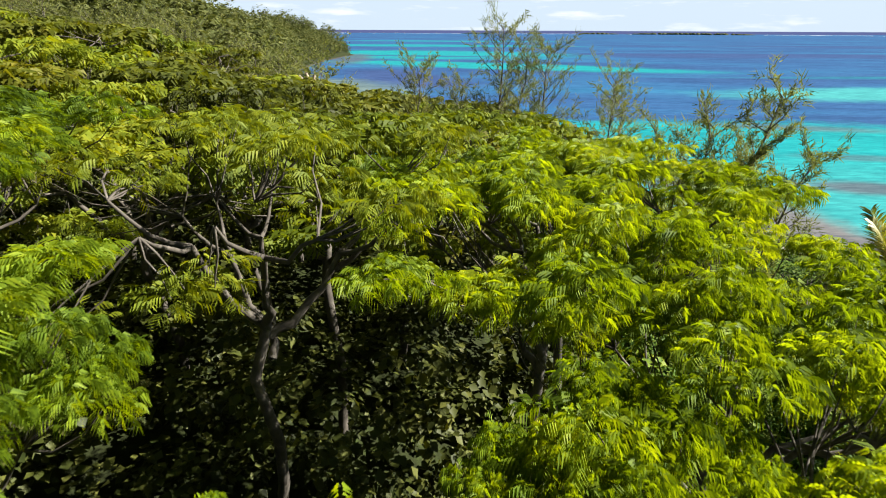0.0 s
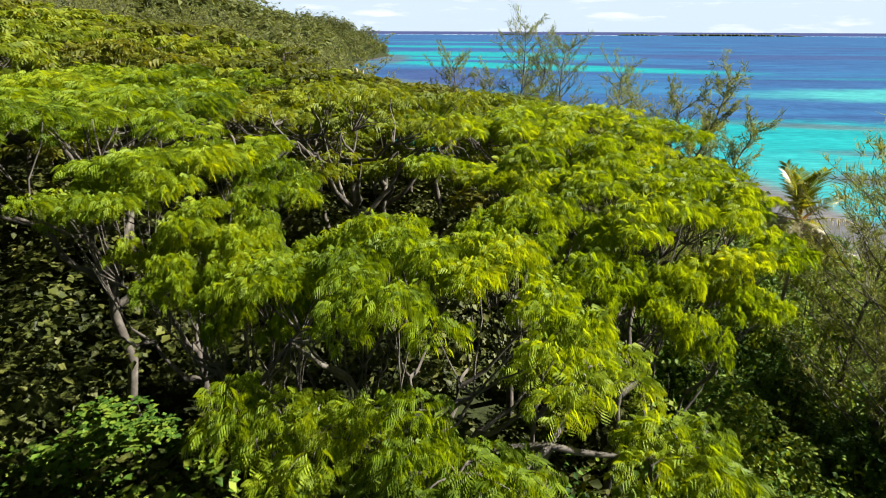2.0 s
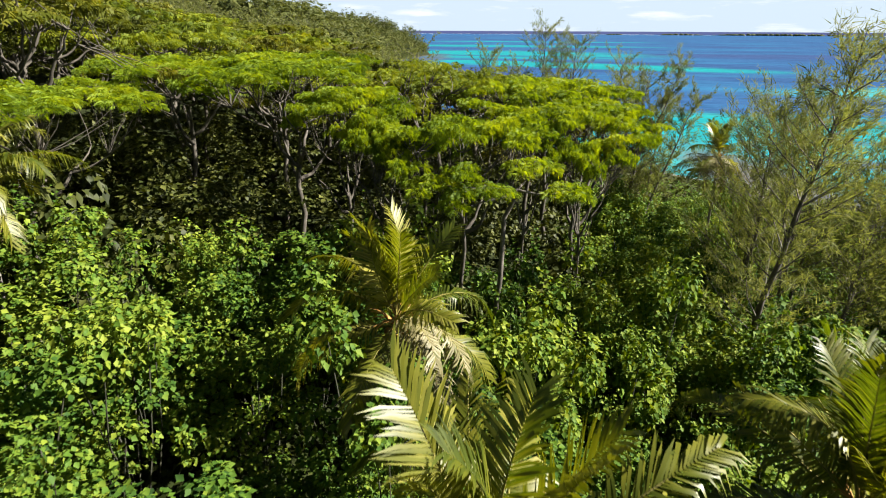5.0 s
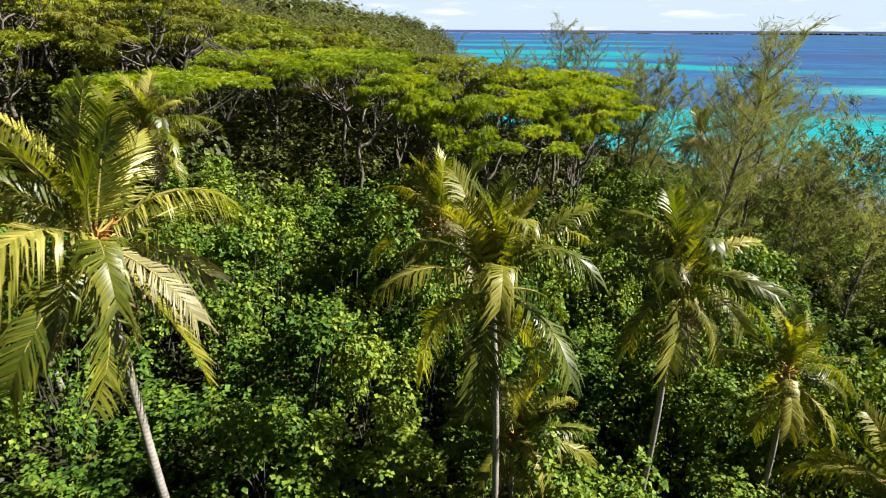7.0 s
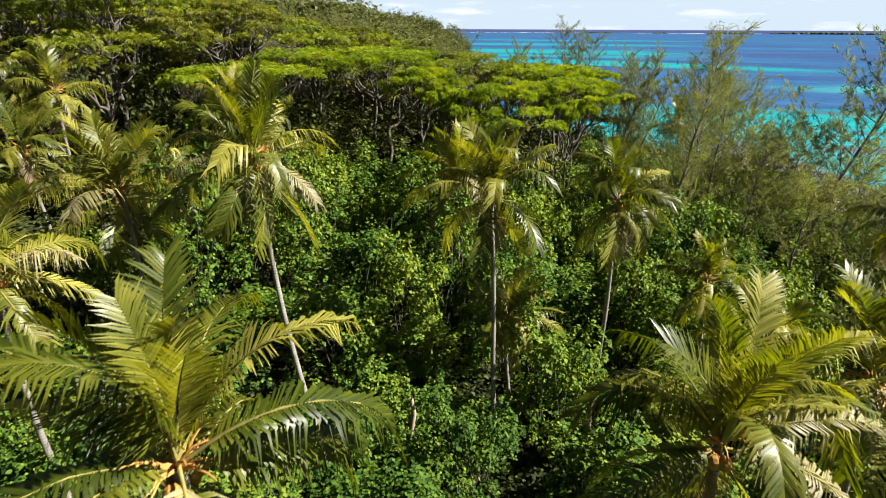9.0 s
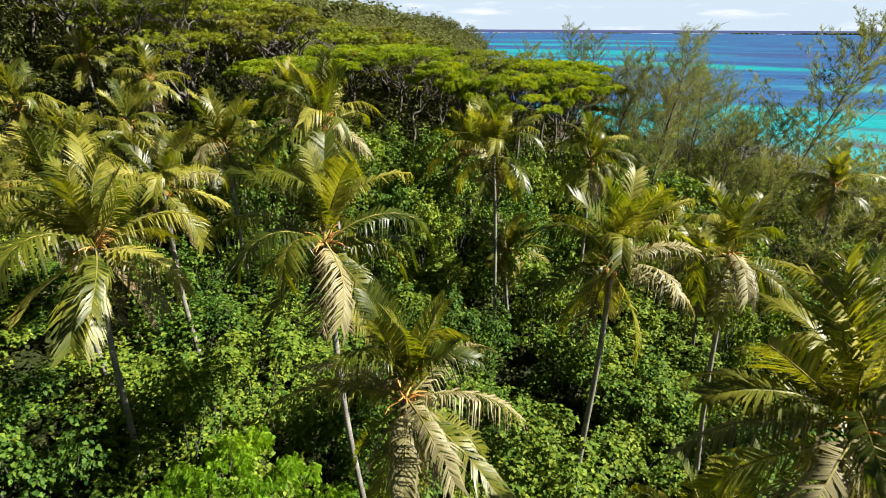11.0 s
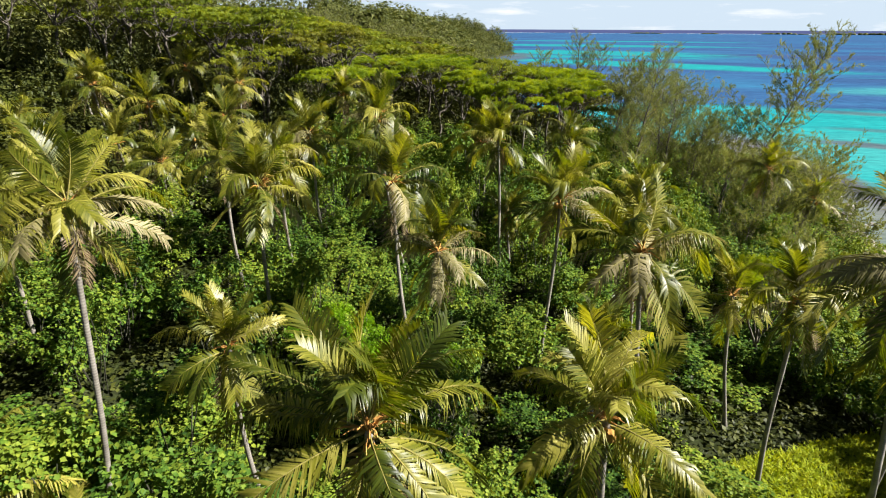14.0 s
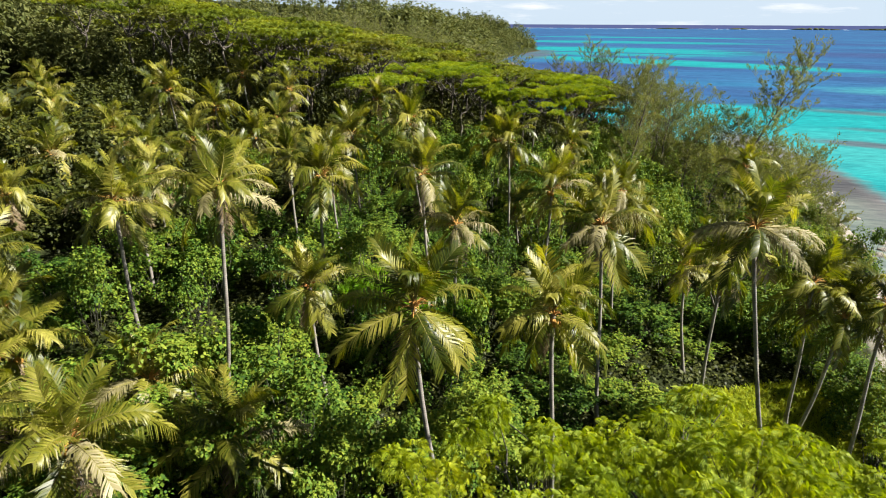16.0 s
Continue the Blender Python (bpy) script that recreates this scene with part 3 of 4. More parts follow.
FRONDS = {}
for kind_i, (elev, arch, ln, prs, limp) in enumerate(((82, 34, 2.7, 54, 0.5), (62, 62, 3.05, 60, 0.8), (36, 84, 3.3, 63, 1.05), (4, 72, 3.2, 60, 1.15), (-40, 40, 2.9, 51, 1.0))):
    FRONDS[kind_i] = [frond_mesh(100 + kind_i * 10 + v, elev + 8 * v - 12, arch * (0.7 + 0.25 * v), ln, prs, M_PALM, 0.03, limp) for v in range(4)]
FRONDS["old"] = [frond_mesh(160 + v, 24 - 28 * v, 66 - 12 * v, 3.1, 51, M_PALM_OLD, 0.12, 1.2) for v in range(2)]
FRONDS["dry"] = [frond_mesh(180 + v, -58 - 14 * v, 24, 2.7, 39, M_PALM_DRY, 0.2) for v in range(2)]


def nut_mesh():
    bm = bmesh.new()
    bmesh.ops.create_icosphere(bm, subdivisions=2, radius=0.13)
    for v in bm.verts:
        v.co.z *= 1.25
        if v.co.z < 0:
            v.co.x *= 0.9
    me = bpy.data.meshes.new("coconut")
    bm.to_mesh(me)
    bm.free()
    me.materials.append(M_NUT)
    return me


NUT = nut_mesh()


def stalk_mesh(seed):
    rng = np.random.default_rng(seed)
    pieces = []
    for i in range(20):
        a = rng.uniform(0, 2 * np.pi)
        e = np.array([math.cos(a), math.sin(a), 0]) * rng.uniform(0.25, 0.6) + np.array([0, 0, rng.uniform(-0.1, 0.5)])
        pieces.append(tube(limb_path((0, 0, -0.05), e, 0.1, rng, 5), np.linspace(0.03, 0.008, 5), 4))
    V, F = join(pieces)
    return mesh_np("flower_stalk", V, F, M_STALK)


STALKS = [stalk_mesh(5), stalk_mesh(6)]


def coconut_palm(x, y, top, size=1.0, lean=(0.0, 0.0), seed=0, vigour=20, nuts=0, dry=2, bleached=0.22, label=""):
    """A palm whose crown stands at (x, y, top); lean: how far its foot stands off from under the crown."""
    rng = np.random.default_rng(seed + 17)
    fx, fy = x + lean[0], y + lean[1]
    fz = float(land(fx, fy)) - 0.15
    ob = tagged(new("coconut_palm"), label or "tall coconut palm with a slim grey trunk and arching yellow-green fronds", "palm tree", "coconut palms")
    ob.location = (fx, fy, fz)
    s = np.linspace(0, 1, 12)
    e = 1 - (1 - s) ** 1.25
    P = np.stack([(x - fx) * e, (y - fy) * e, (top - fz) * s], -1)
    P[:, :2] += np.stack([np.sin(s * 4 + seed), np.cos(s * 3 + seed)], -1) * 0.10 * np.sin(np.pi * s)[:, None]
    rad = 0.082 + 0.09 * np.exp(-s * 14) + 0.025 * (1 - s)
    rad[-1] *= 1.15
    tv, tf = tube(P, rad * (0.85 + 0.15 * size), 9)
    child("trunk", mesh_np("palm_trunk", tv, tf, M_PALM_TRUNK, True), ob)
    c = Vector((x - fx, y - fy, top - fz))
    turn = rng.uniform(0, 6.28)
    for i in range(vigour):
        q = i / (vigour - 1)
        kind = 0 if q < 0.30 else 1 if q < 0.48 else 2 if q < 0.66 else 3 if q < 0.85 else 4
        kind = max(0, min(4, kind + int(rng.random() < 0.15) - int(rng.random() < 0.15)))
        aged = kind in (1, 2, 3) and rng.random() < bleached
        blade, rib = FRONDS["old"][rng.integers(2)] if aged else FRONDS[kind][rng.integers(4)]
        f = child("frond", blade, ob, "sun-bleached pale ageing frond" if aged else "")
        child("rib", rib, f)
        k = size * rng.uniform(0.88, 1.12)
        f.matrix_local = Matrix.Translation(c + Vector((0, 0, 0.25 - 0.5 * q))) @ pose(0, 0, 0, 0, rng.normal(0, 9), math.degrees(turn + i * 2.39996) + rng.normal(0, 10)) @ pose(0, 0, 0, rng.normal(0, 20), 0, 0) @ Matrix.Diagonal((k, k, k, 1))
    for i in range(dry):
        blade, rib = FRONDS["dry"][rng.integers(2)]
        f = child("dead_frond", blade, ob, "withered brown hanging frond")
        child("rib", rib, f)
        k = size * rng.uniform(0.7, 1.0)
        f.matrix_local = Matrix.Translation(c + Vector((0, 0, -0.2))) @ pose(0, 0, 0, rng.normal(0, 10), 0, rng.uniform(0, 360)) @ Matrix.Diagonal((k, k, k, 1))
    st = child("flower_stalk", STALKS[seed % 2], ob, "orange-brown flower stalks in the crown")
    st.matrix_local = Matrix.Translation(c) @ pose(0, 0, 0, 0, 0, seed * 50) @ Matrix.Diagonal((1.35 * size, 1.35 * size, 1.35 * size, 1))
    for i in range(nuts):
        a = rng.uniform(0, 6.28)
        nu = child("coconut", NUT, ob, "orange-brown coconut")
        nu.matrix_local = Matrix.Translation(c + Vector((0.24 * math.cos(a), 0.24 * math.sin(a), -0.22 - 0.18 * rng.random()))) @ pose(0, 0, 0, rng.uniform(-20, 20), rng.uniform(-20, 20), 0)
    return ob


def shrub_meshes(seed, lobes, leaves, leaf, radius=2.4, high=4.0, shoots=5, far=False):
    """A mounded broad-leaved thicket: stems, close-set leafy mounds over a shaded core, and climbing shoots."""
    rng = np.random.default_rng(seed)
    th = np.arange(lobes) * 2.39996 + rng.uniform(-0.4, 0.4, lobes)
    rr = radius * np.sqrt((np.arange(lobes) + 0.2) / lobes) * rng.uniform(0.75, 0.95, lobes)
    top = high * (1 - 0.50 * (rr / radius) ** 2) * rng.uniform(0.50 if high < 5 else 0.34, 1.1, lobes)
    lr = rng.uniform(0.40, 0.88, lobes) * radius / 2.4
    tall = rng.uniform(1.0, 1.9, lobes)
    C = np.stack([rr * np.cos(th), rr * np.sin(th), np.maximum(top - lr * tall, 0.3)], -1)
    stems = [tube(limb_path((rng.normal(0, 0.3), rng.normal(0, 0.3), -0.6), c, 0.1, rng, 3), np.linspace(0.04, 0.015, 3), 3) for c in C]
    V, F = join(stems)
    wood = mesh_np("shrub_stems", V, F, M_STEM)
    n = lobes * leaves
    w = np.repeat(np.arange(lobes), leaves)
    tuft = 7
    tw = (np.arange(n) // tuft) * tuft
    z = rng.uniform(-0.55, 1, n)[tw]
    a = rng.uniform(0, 2 * np.pi, n)[tw]
    h = np.sqrt(1 - z * z)
    bulge = 0.80 + 0.16 * np.sin(a * 3 + w * 2.0) * np.cos(z * 5 + w) + 0.16 * rng.random(n)[tw]
    N = np.stack([h * np.cos(a), h * np.sin(a), z * tall[w]], -1)
    place = C[w] + N * (lr[w] * bulge)[:, None]
    a2 = a + rng.uniform(-1.9, 1.9, n)
    place += np.stack([np.cos(a2), np.sin(a2), 0.6 * rng.normal(0, 1, n)], -1) * (leaf * rng.uniform(0.1, 0.8, n))[:, None]
    size = leaf * rng.uniform(0.6, 1.3, n)
    pitch = 0.10 - 0.55 * (1 - z) + rng.normal(0, 0.35, n)
    # broad leaves deeper inside, which close the mounds
    m = lobes * max(5, leaves // 5)
    cw = np.repeat(np.arange(lobes), m // lobes)
    cz, ca = rng.uniform(-0.9, 0.8, m), rng.uniform(0, 2 * np.pi, m)
    ch = np.sqrt(1 - cz * cz)
    core = C[cw] + np.stack([ch * np.cos(ca), ch * np.sin(ca), cz * tall[cw]], -1) * (lr[cw] * 0.58)[:, None]
    # climbing shoots that stand proud of the mounds
    k = shoots * 14
    sw = np.repeat(rng.integers(0, lobes, shoots), 14)
    su = np.tile(np.linspace(0, 1, 14), shoots)
    bend = np.repeat(rng.normal(0, 0.18, (shoots, 2)), 14, axis=0)
    rise = np.repeat(rng.uniform(0.35, 1.0, shoots), 14) * radius / 2.4
    sp = C[sw] + np.stack([bend[:, 0] * su, bend[:, 1] * su, lr[sw] * tall[sw] * 0.85 + rise * su], -1) + rng.normal(0, 0.05, (k, 3))
    place = np.concatenate([place, core, sp])
    head = np.concatenate([a2 + rng.normal(0, 0.5, n), ca + rng.normal(0, 0.6, m), rng.uniform(0, 6.28, k)])
    pitch = np.concatenate([pitch, -0.7 + rng.normal(0, 0.3, m), rng.normal(0.0, 0.4, k)])
    size = np.concatenate([size, leaf * rng.uniform(1.0, 1.4, m), leaf * (1.2 - 0.5 * su)])
    t = np.array([(0, 0, 0), (0.42, 0.42, 0.07), (1, 0, -0.14), (0.42, -0.42, 0.07)])
    f = np.array([[0, 1, 2], [0, 2, 3]])
    if far:
        t, f = np.array([(0, 0.30, 0), (0, -0.30, 0), (1, 0, -0.08)]), np.array([[0, 1, 2]])
    V, F = spread(t, f, place, head, pitch, rng.normal(0, 0.35, len(place)), size)
    return [("stem", wood), ("crown", mesh_np("shrub_crown", V, F, M_SHRUB))]


def join_copies(name, meshes, places, label, category, mat=None):
    """Many copies of plant meshes as one object that nobody could count."""
    V, F, o = [], [], 0
    for k, m in places:
        me = meshes[k % len(meshes)]
        co = np.empty(len(me.vertices) * 3, dtype=np.float32)
        me.vertices.foreach_get("co", co)
        ix = np.empty(len(me.loops), dtype=np.int32)
        me.loops.foreach_get("vertex_index", ix)
        M = np.array(m)
        V.append(co.reshape(-1, 3) @ M[:3, :3].T + M[:3, 3])
        F.append(ix.reshape(len(me.polygons), -1) + o)
        o += len(me.vertices)
    return tagged(new(name, mesh_np(name, np.concatenate(V), np.concatenate(F), mat or meshes[0].materials[0])), label, category, kind="stuff")


def casuarina_meshes(seed, high, tufts, needles, lean=(0.0, 0.0), spreadout=0.22, start=0.25, fat=0.035, length=1.0):
    """A wispy ironwood: a thin stem, rising branches, and plumes of fine needles with gaps between them."""
    rng = np.random.default_rng(seed)
    s = np.linspace(0, 1, 10)
    P = np.stack([lean[0] * s ** 1.2, lean[1] * s ** 1.2, high * s], -1)
    P[1:-1, :2] += rng.normal(0, high * 0.006, (8, 2))
    wood = [tube(P, np.linspace(0.012 * high, 0.015, 10), 7)]
    base, way, long = [], [], []
    branches = int(tufts * 0.6)
    for i in range(branches):
        u = start + (1 - start) * ((i + rng.random()) / branches)
        b = np.array([np.interp(u, s, P[:, c]) for c in range(3)])
        a = i * 2.39996 + rng.normal(0, 0.4)
        ln = high * spreadout * (0.35 + 0.85 * math.sin(math.pi * min(1.0, 0.25 + 0.68 * u))) * rng.uniform(0.5, 1.3) + 0.3
        e = b + np.array([math.cos(a) * ln, math.sin(a) * ln, ln * rng.uniform(0.55, 1.3)])
        pth = limb_path(b, e, -0.06 * ln, rng, 5)
        wood.append(tube(pth[::2], np.linspace(0.022, 0.006, 3) * high / 10, 3))
        d = (e - b) / np.linalg.norm(e - b)
        for q in np.linspace(0.22, 1.0, 8):
            at = np.array([np.interp(q, np.linspace(0, 1, 5), pth[:, c]) for c in range(3)])
            v = d * rng.uniform(0.3, 0.9) + np.array([0, 0, rng.uniform(0.2, 0.9)]) + rng.normal(0, 0.45, 3)
            base.append(at)
            way.append(v / np.linalg.norm(v))
            long.append(rng.uniform(0.35, 0.75) * (high / 11) ** 0.5 * (0.55 + 0.45 * length))
            wood.append(tube(np.stack([at, at + way[-1] * long[-1] * 0.6]), [0.009, 0.004], 3))
    V, F = join(wood)
    trunk = mesh_np("casuarina_wood", V, F, M_DARK_BARK, True)
    base, way, long = np.array(base), np.array(way), np.array(long)
    per = max(8, needles // 4)
    w = np.repeat(np.arange(len(base)), per)
    n = len(w)
    q = rng.random(n) ** 0.8
    along = way[w] + rng.normal(0, 0.50, (n, 3))
    along[:, 2] -= 0.30 * q
    along /= np.linalg.norm(along, axis=1)[:, None]
    p0 = base[w] + way[w] * (q * long[w])[:, None] + rng.normal(0, 0.13, (n, 3)) * long[w][:, None]
    p1 = p0 + along * (long[w] * rng.uniform(0.35, 0.70, n))[:, None]
    side = np.cross(along, rng.normal(0, 1, (n, 3)))
    side *= (fat * 0.5 * rng.uniform(0.7, 1.2, n) / (np.linalg.norm(side, axis=1) + 1e-9))[:, None]
    V = np.stack([p0 - side, p0 + side, p1], 1).reshape(-1, 3)
    return [("trunk", trunk), ("crown", mesh_np("casuarina_crown", V, np.arange(3 * n).reshape(n, 3), M_CASUARINA))]


# ---- build: ground, sea, horizon ----
build_ground()
build_sea()
for spec in ((207, 4245, 95, 8, 2), (591, 4209, 45, 9, 3), (992, 4132, 120, 11, 4), (1523, 3968, 370, 13, 5)):
    build_islet(*spec)

# ---- umbrella trees on the slope ----
UNEAR = [umbrella_meshes(s, 5.0, 76, 66, 0.30, 5, 0.095, M_ALBIZIA, 0.07, 0.15, 0.35, True) for s in (1, 2, 3, 9)]
UMID = [umbrella_meshes(s, 4.9, 64, 22, 0.52, 3, 0.26, mat, 0.14, 0.45, 0.35) for s, mat in ((4, M_CANOPY), (5, M_CANOPY), (6, M_OLIVE), (13, M_CANOPY))]
UFAR = [umbrella_meshes(s, 5.2, 52, 16, 0.70, 2, 0.42, mat, 0.16, 0.5, 0.3) for s, mat in ((7, M_OLIVE), (8, M_CANOPY), (12, M_OLIVE), (16, M_OLIVE))]
ULABEL = "umbrella-shaped rain tree with a flat feathery yellow-green crown"


def umbrella_tree(x, y, top, bank, k, turn, size=1.0, label=ULABEL):
    ob = tree_of("umbrella_tree", bank[k % len(bank)], label, "tree", "umbrella trees on the slope")
    ob.matrix_basis = pose(x, y, top - UMBRELLA_H, 0, 0, turn) @ Matrix.Diagonal((size, size, 1, 1))
    return ob


rng = np.random.default_rng(11)
count = 0
for gy in np.arange(0.5, 66, 6.0):
    for gx in np.arange(-58, 14, 6.4):
        x = gx + rng.uniform(-1.5, 1.5) + (3.2 if int(round((gy - 0.5) / 6.0)) % 2 else 0)
        y = gy + rng.uniform(-1.3, 1.3) - (4.0 if x < -20 and gy < 3 else 0)
        if (-9 < x < 8 and y < 13) or (-17 < x < 0 and y < 10.5) or (-18 < x < -6.5 and y < 15):
            continue
        turn, jit = rng.uniform(0, 360), rng.uniform(-1.4, 0.4)
        if x > 6.8 or x > table(SHORE, y) - 16:
            continue
        bank = UNEAR if y < 9 and x > -14 else UMID if y < 26 else UFAR
        umbrella_tree(x, y, float(canopy(x, y)) + jit, bank, count, turn, rng.uniform(0.9, 1.15))
        count += 1
for i, (x, y, top, size) in enumerate(((4.0, 4.6, 19.4, 0.68), (-0.9, -0.1, 19.35, 0.60), (1.4, 10.6, 20.0, 0.85), (4.5, 8.4, 19.2, 0.78), (-6.7, 4.0, 19.9, 0.58), (-4.6, 2.0, 18.9, 0.40), (3.4, 14.6, 19.7, 0.9), (-17.5, -3.4, 20.6, 0.95), (-9.8, 5.4, 21.1, 0.98), (-13.0, 11.5, 21.3, 1.0), (-16.5, 6.0, 21.2, 0.95),
                                      (1.6, 3.4, 18.9, 0.42), (-2.4, 2.5, 18.5, 0.32), (-3.7, 1.2, 18.5, 0.30), (4.2, 2.2, 18.1, 0.34))):
    umbrella_tree(x, y, top, UNEAR, i, 47 * i, size)


def small_umbrella_tree():
    """One slim leaning stem that carries a few separate drooping plates of foliage."""
    rng = np.random.default_rng(17)
    foot = (0.75, -1.5, float(land(0.75, -1.5)) - 0.1)
    ob = tagged(new("umbrella_tree"), "small umbrella tree with one pale stem and flat bright crown", "tree", "umbrella trees on the slope")
    ob.location = foot
    fork = np.array([1.30, -1.85, 16.75])
    P = np.concatenate([limb_path(foot, (0.85, -1.75, 15.0), 0, rng, 6)[:-1], limb_path((0.85, -1.75, 15.0), fork, 0, rng, 4)]) - np.array(foot)
    child("trunk", mesh_np("umbrella_trunk", *tube(P, np.linspace(0.115, 0.075, 9), 8), M_PALE_BARK, True), ob)
    t, f = feather(5, 0.095, 0.50, True)
    for x, y, z, reach, count in ((1.80, -1.00, 17.85, 1.05, 9), (0.05, -2.80, 17.35, 0.95, 10), (3.15, -1.90, 17.10, 0.78, 7), (-1.85, -2.20, 17.35, 0.95, 8), (-0.80, -3.45, 16.75, 0.3, 2)):
        hub = np.array([x, y, z - 0.35])
        child("limb", mesh_np("umbrella_limb", *tube(limb_path(fork, hub, -0.12, rng, 6) - np.array(foot), np.linspace(0.055, 0.022, 6), 5), M_PALE_BARK, True), ob)
        twigs, places, heads, pitches = [], [], [], []
        for i in range(count):
            r, a = reach * math.sqrt((i + 0.3) / count), i * 2.39996 + rng.uniform(-0.4, 0.4)
            tip = np.array([x + r * math.cos(a), y + r * math.sin(a), z - 0.30 * r * r / reach - rng.uniform(0, 0.25)])
            twigs.append(tube(limb_path(hub, tip - np.array([0, 0, 0.08]), 0.05, rng, 4), np.linspace(0.02, 0.006, 4), 3))
            n = 75
            u, b = np.sqrt(rng.random(n)), rng.uniform(0, 6.28, n)
            places.append(tip + np.stack([0.36 * u * np.cos(b), 0.36 * u * np.sin(b), -0.16 * u * u + rng.normal(0, 0.03, n)], -1))
            heads.append(b + rng.normal(0, 0.6, n))
            pitches.append(0.05 - 0.5 * u + rng.normal(0, 0.2, n))
        V, F = join(twigs)
        child("twig", mesh_np("umbrella_twig", V - np.array(foot), F, M_PALE_BARK), ob)
        places = np.concatenate(places)
        V, F = spread(t, f, places - np.array(foot), np.concatenate(heads), np.concatenate(pitches), rng.normal(0, 0.4, len(places)), 0.24 * rng.uniform(0.6, 1.2, len(places)))
        child("foliage_pad", mesh_np("foliage_pad", V, F, M_ALBIZIA), ob)


small_umbrella_tree()

# half-bare trees with pale branches at the edge of the wood
BARE = [umbrella_meshes(s, 4.6, 60, 22, 0.34, 5, 0.11, M_CANOPY, 0.10, 0.3, 0.5, False, M_PALE_BARK) for s in (14, 15)]
for i, (x, y, top, size) in enumerate(((-4.2, 10.4, 20.9, 0.9), (-25.0, -6.5, 22.6, 0.9))):
    umbrella_tree(x, y, top, BARE, i, 75 * i + 20, size, "half-bare umbrella tree with pale spreading branches")

# ---- coconut palms ----
PALMS_MIDDLE = [
    (-5.1, -48.4, 19.3, 1.0, (-1.8, 0.3)), (-7.65, -35.4, 16.6, 1.1, (-0.5, 0.3)), (-0.9, -34.9, 17.1, 1.0, (1.0, 0.5)), (2.4, -38.7, 15.4, 0.9, (0.1, 0.1), 0.4),
    (6.65, -31.3, 15.9, 1.0, (-0.5, 0.0)), (10.2, -39.1, 16.3, 1.1, (0.9, 0.6), 0.5), (9.1, -49.3, 16.1, 1.0, (0.6, 1.0)), (4.85, -52.1, 17.05, 1.1, (1.0, 1.5)),
    (-3.1, -45.3, 13.7, 0.9, (0.5, 0.4)), (15.3, -31.2, 11.7, 0.8, (1.0, 0.6)), (16.5, -36.3, 13.95, 0.95, (0.4, 1.0)), (15.87, -45.1, 18.75, 1.0, (4.2, 6.0), 0.75),
]
PALMS_GROVE = [
    (20.2, -38.5, 14.2, 0.95, (1.6, 4.0)), (21.9, -38.4, 12.6, 0.9, (-0.2, 2.2)), (23.5, -38.5, 13.6, 0.9, (0.5, 0.8)), (-6.6, -21.95, 18.15, 1.15, (2.5, -1.2)),
    (-11.5, -22.6, 16.95, 1.0, (0.5, 0.3)), (1.2, -18.5, 16.45, 1.0, (0.6, 0.2)), (6.12, -16.0, 15.95, 0.95, (-0.2, 0.3)), (-23.5, -14.8, 16.5, 1.0, (0.3, 0.3)),
    (1.9, -16.4, 10.3, 0.85, (0.2, 0.2)), (-11.3, -48.1, 18.05, 1.0, (-0.3, 0.5)), (-3.1, -52.2, 9.9, 1.3, (0.1, 0.2)), (-8.6, -50.6, 10.6, 1.15, (0.3, 0.5), 0.55),
]
PALMS_EDGE = [
    (-34.6, -17.4, 19.2, 1.05, (0.4, 0.2)), (-27.2, -23.4, 15.6, 0.95, (0.2, 0.4)), (-28.9, -17.6, 17.9, 0.95, (0.3, 0.2)), (-24.6, -10.8, 19.0, 0.95, (0.4, 0.2)),
    (10.9, -27.4, 15.0, 0.95, (0.4, 0.4)), (-16.2, -6.5, 17.8, 1.0, (0.3, -0.2)), (-2.0, -8.0, 14.3, 1.15, (0.2, 0.3), 0.3), (11.0, -12.5, 11.3, 0.85, (0.2, 0.2)),
    (12.4, -17.0, 10.6, 0.95, (0.2, 0.4)), (22.3, -5.3, 12.8, 0.95, (0.4, 0.3)), (26.6, -4.2, 10.2, 0.8, (-2.0, 0.6)),
]
PALMS_SLOPE = [
    (14.0, 16.5, 14.6, 0.9, (0.3, 0.2), 0.75), (-50.6, -18.0, 19.4, 1.05, (0.2, 0.1)), (-17.5, -50.0, 12.4, 1.25, (0.2, 0.2)), (-14.0, -52.5, 12.0, 1.25, (0.3, 0.2)),
    (-6.0, -56.6, 12.4, 1.3, (0.2, 0.4)), (-11.7, -32.4, 17.1, 0.95, (0.2, 0.3)), (-38.0, -28.0, 16.6, 1.0, (0.3, 0.2)), (-20.5, -36.0, 15.8, 1.0, (0.3, 0.2)),
    (-16.5, -42.0, 16.0, 1.0, (0.3, 0.2)), (-25.0, -31.0, 16.5, 0.95, (0.3, 0.3)), (-44.0, -23.0, 18.4, 1.0, (0.2, 0.2)), (-20.0, -27.5, 15.4, 0.85, (0.2, 0.2)),
]
